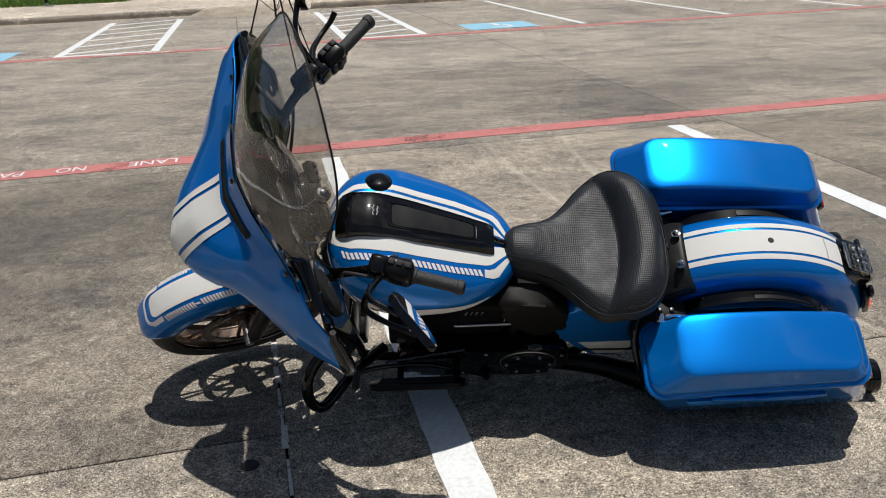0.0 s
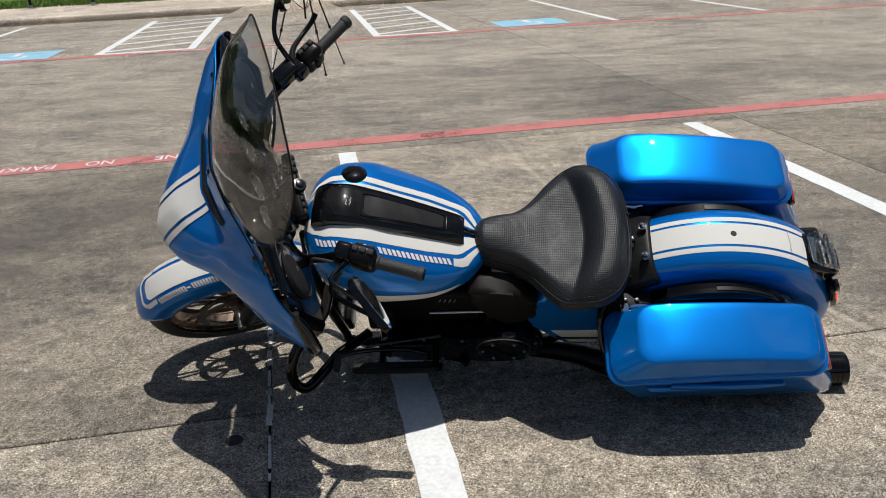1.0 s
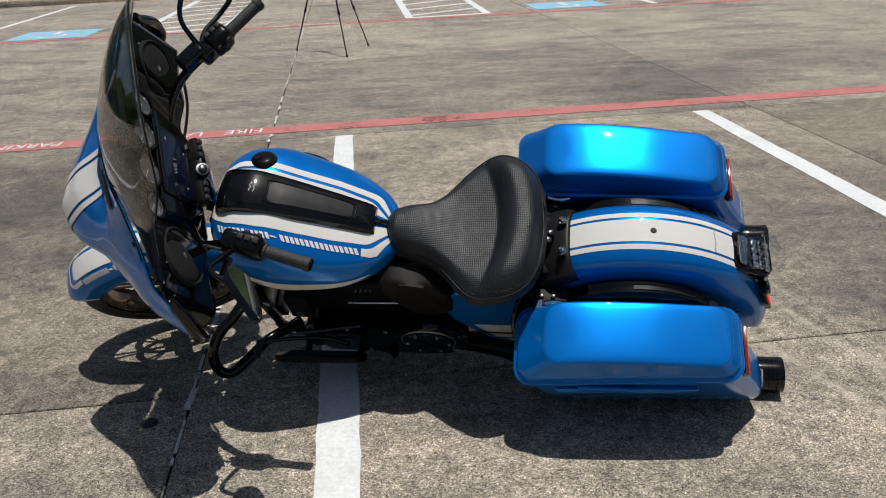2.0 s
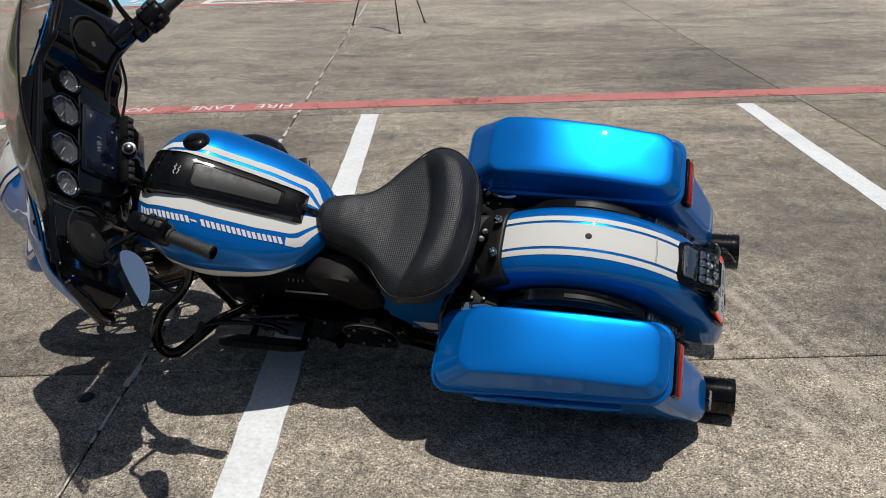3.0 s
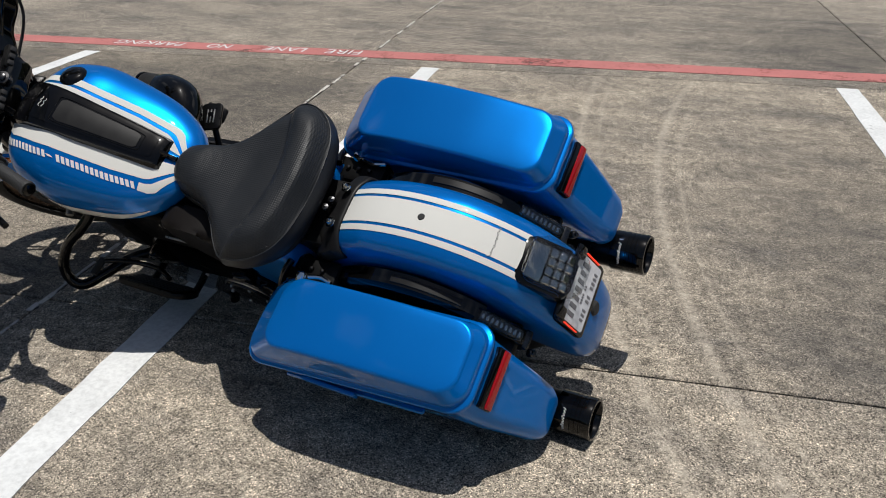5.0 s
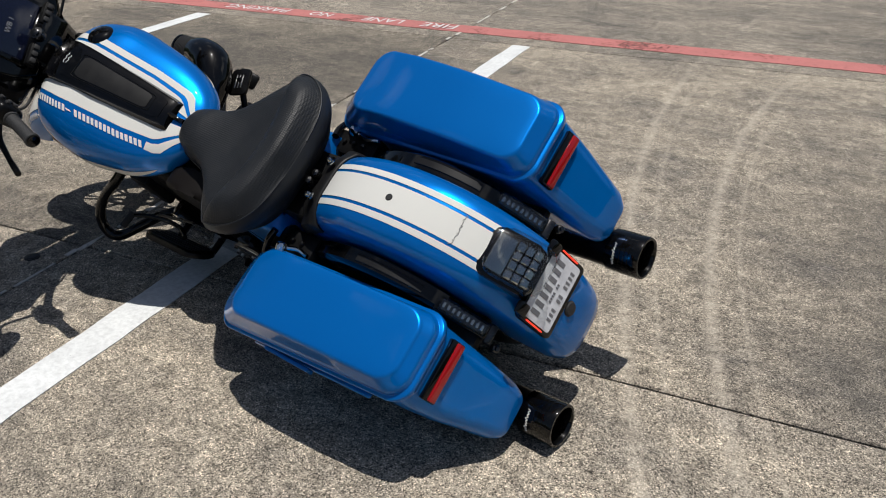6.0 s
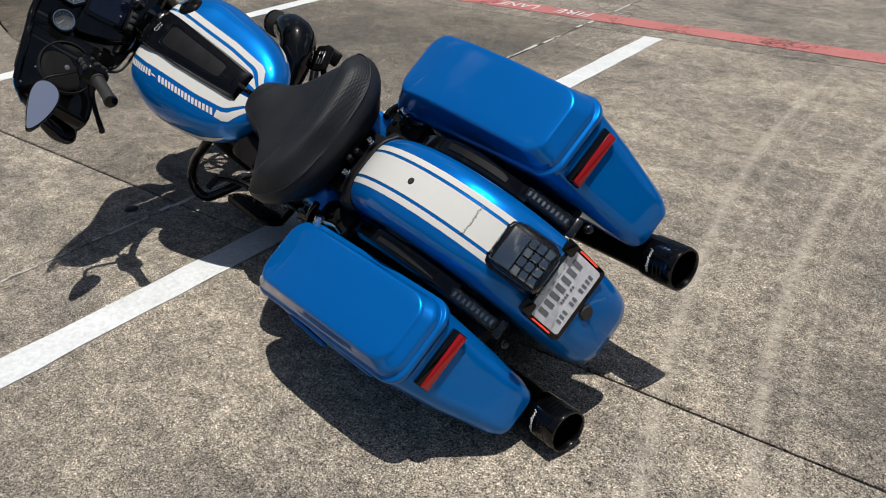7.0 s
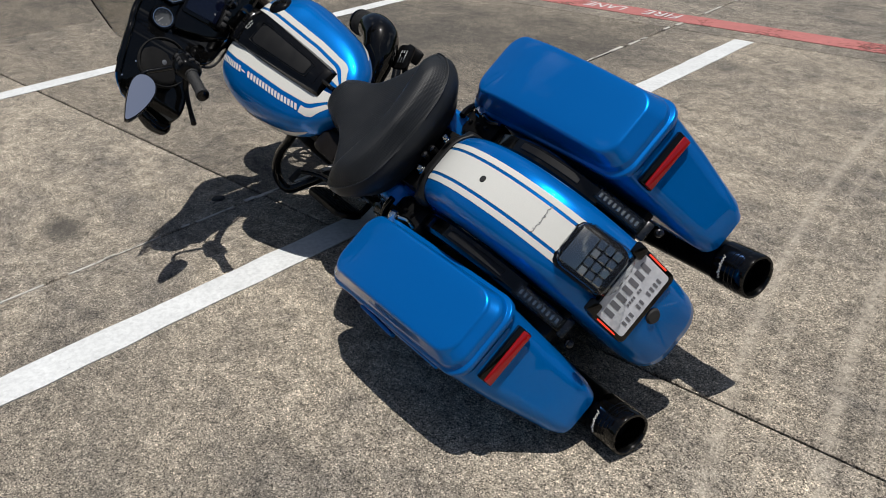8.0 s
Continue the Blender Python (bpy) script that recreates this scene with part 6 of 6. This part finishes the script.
for s in SIDES:
    floorboard(s)
raw("shift_rod", *tube([(-0.20, -0.215, 0.40), (0.06, -0.200, 0.46)], 0.005, 8, 1), DARKSTEEL, bike, "dark shift linkage rod")
raw("heel_toe_shifter", *tube([(-0.29, -0.26, 0.42), (-0.24, -0.235, 0.40), (-0.16, -0.22, 0.385), (-0.06, -0.225, 0.40), (0.02, -0.25, 0.425)], 0.008, 10, 5), GLOSS, bike)
raw("shifter_peg", *tube([(-0.29, -0.25, 0.42), (-0.29, -0.31, 0.425)], 0.012, 12, 2), RUBBER, bike)
raw("stand_leg", *tube([(-0.20, -0.12, 0.235), (-0.05, -0.165, 0.225), (0.10, -0.19, 0.23), (0.14, -0.21, 0.235)], [0.014, 0.012, 0.011, 0.016], 10, 4), SATIN, bike, "black side stand folded up")
# rear brake pedal and step plate on the right
part("brake_pedal", rbox((0.075, 0.055, 0.016), 0.010, Matrix.Translation((-0.08, 0.33, 0.50)) @ pose(0, 0, 0, 12, 30, 0)), SATIN, bike)

# side covers
for s in SIDES:
    SM = Matrix(((1, 0, 0, 0), (0, 0, s, 0), (0, 1, 0, 0), (0, 0, 0, 1)))
    outl = smooth_outline([(0.40, 0.67), (0.47, 0.69), (0.56, 0.685), (0.615, 0.60), (0.622, 0.46), (0.605, 0.34), (0.54, 0.292), (0.47, 0.33), (0.40, 0.42), (0.345, 0.50), (0.37, 0.60)], 4)
    cov = part("side_cover", prism(outl, 0.10, 0.165, 0.018, SM, 4), BLUE, bike, "metallic blue side cover with a white flash")
    flash = [(0.432, 0.420), (0.600, 0.424), (0.606, 0.380), (0.588, 0.325), (0.500, 0.326)]
    part("white_flash", prism(flash, 0.164, 0.1665, 0.0, SM), WHITE, cov)
    if s < 0:
        part("leg_shield", prism(smooth_outline([(0.165, 0.715), (0.26, 0.725), (0.345, 0.69), (0.385, 0.61), (0.36, 0.53), (0.31, 0.495), (0.27, 0.515), (0.205, 0.60)], 4), 0.10, 0.176, 0.022, SM, 4), SHIELD_BROWN, bike, "dark brown smoked leg shield")
raw("swingarm", *tube([(0.45, -0.14, 0.36), (0.94, -0.14, 0.35)], 0.028, 12, 1), SATIN, bike)
raw("swingarm", *tube([(0.45, 0.14, 0.36), (0.94, 0.14, 0.35)], 0.028, 12, 1), SATIN, bike)
raw("belt_pulley", *lathe([(0.0, -0.012), (0.11, -0.012), (0.115, 0), (0.11, 0.012), (0.0, 0.012)], 40, aim((0.94, -0.115, 0.35), (0, 1, 0))), SATIN, bike)
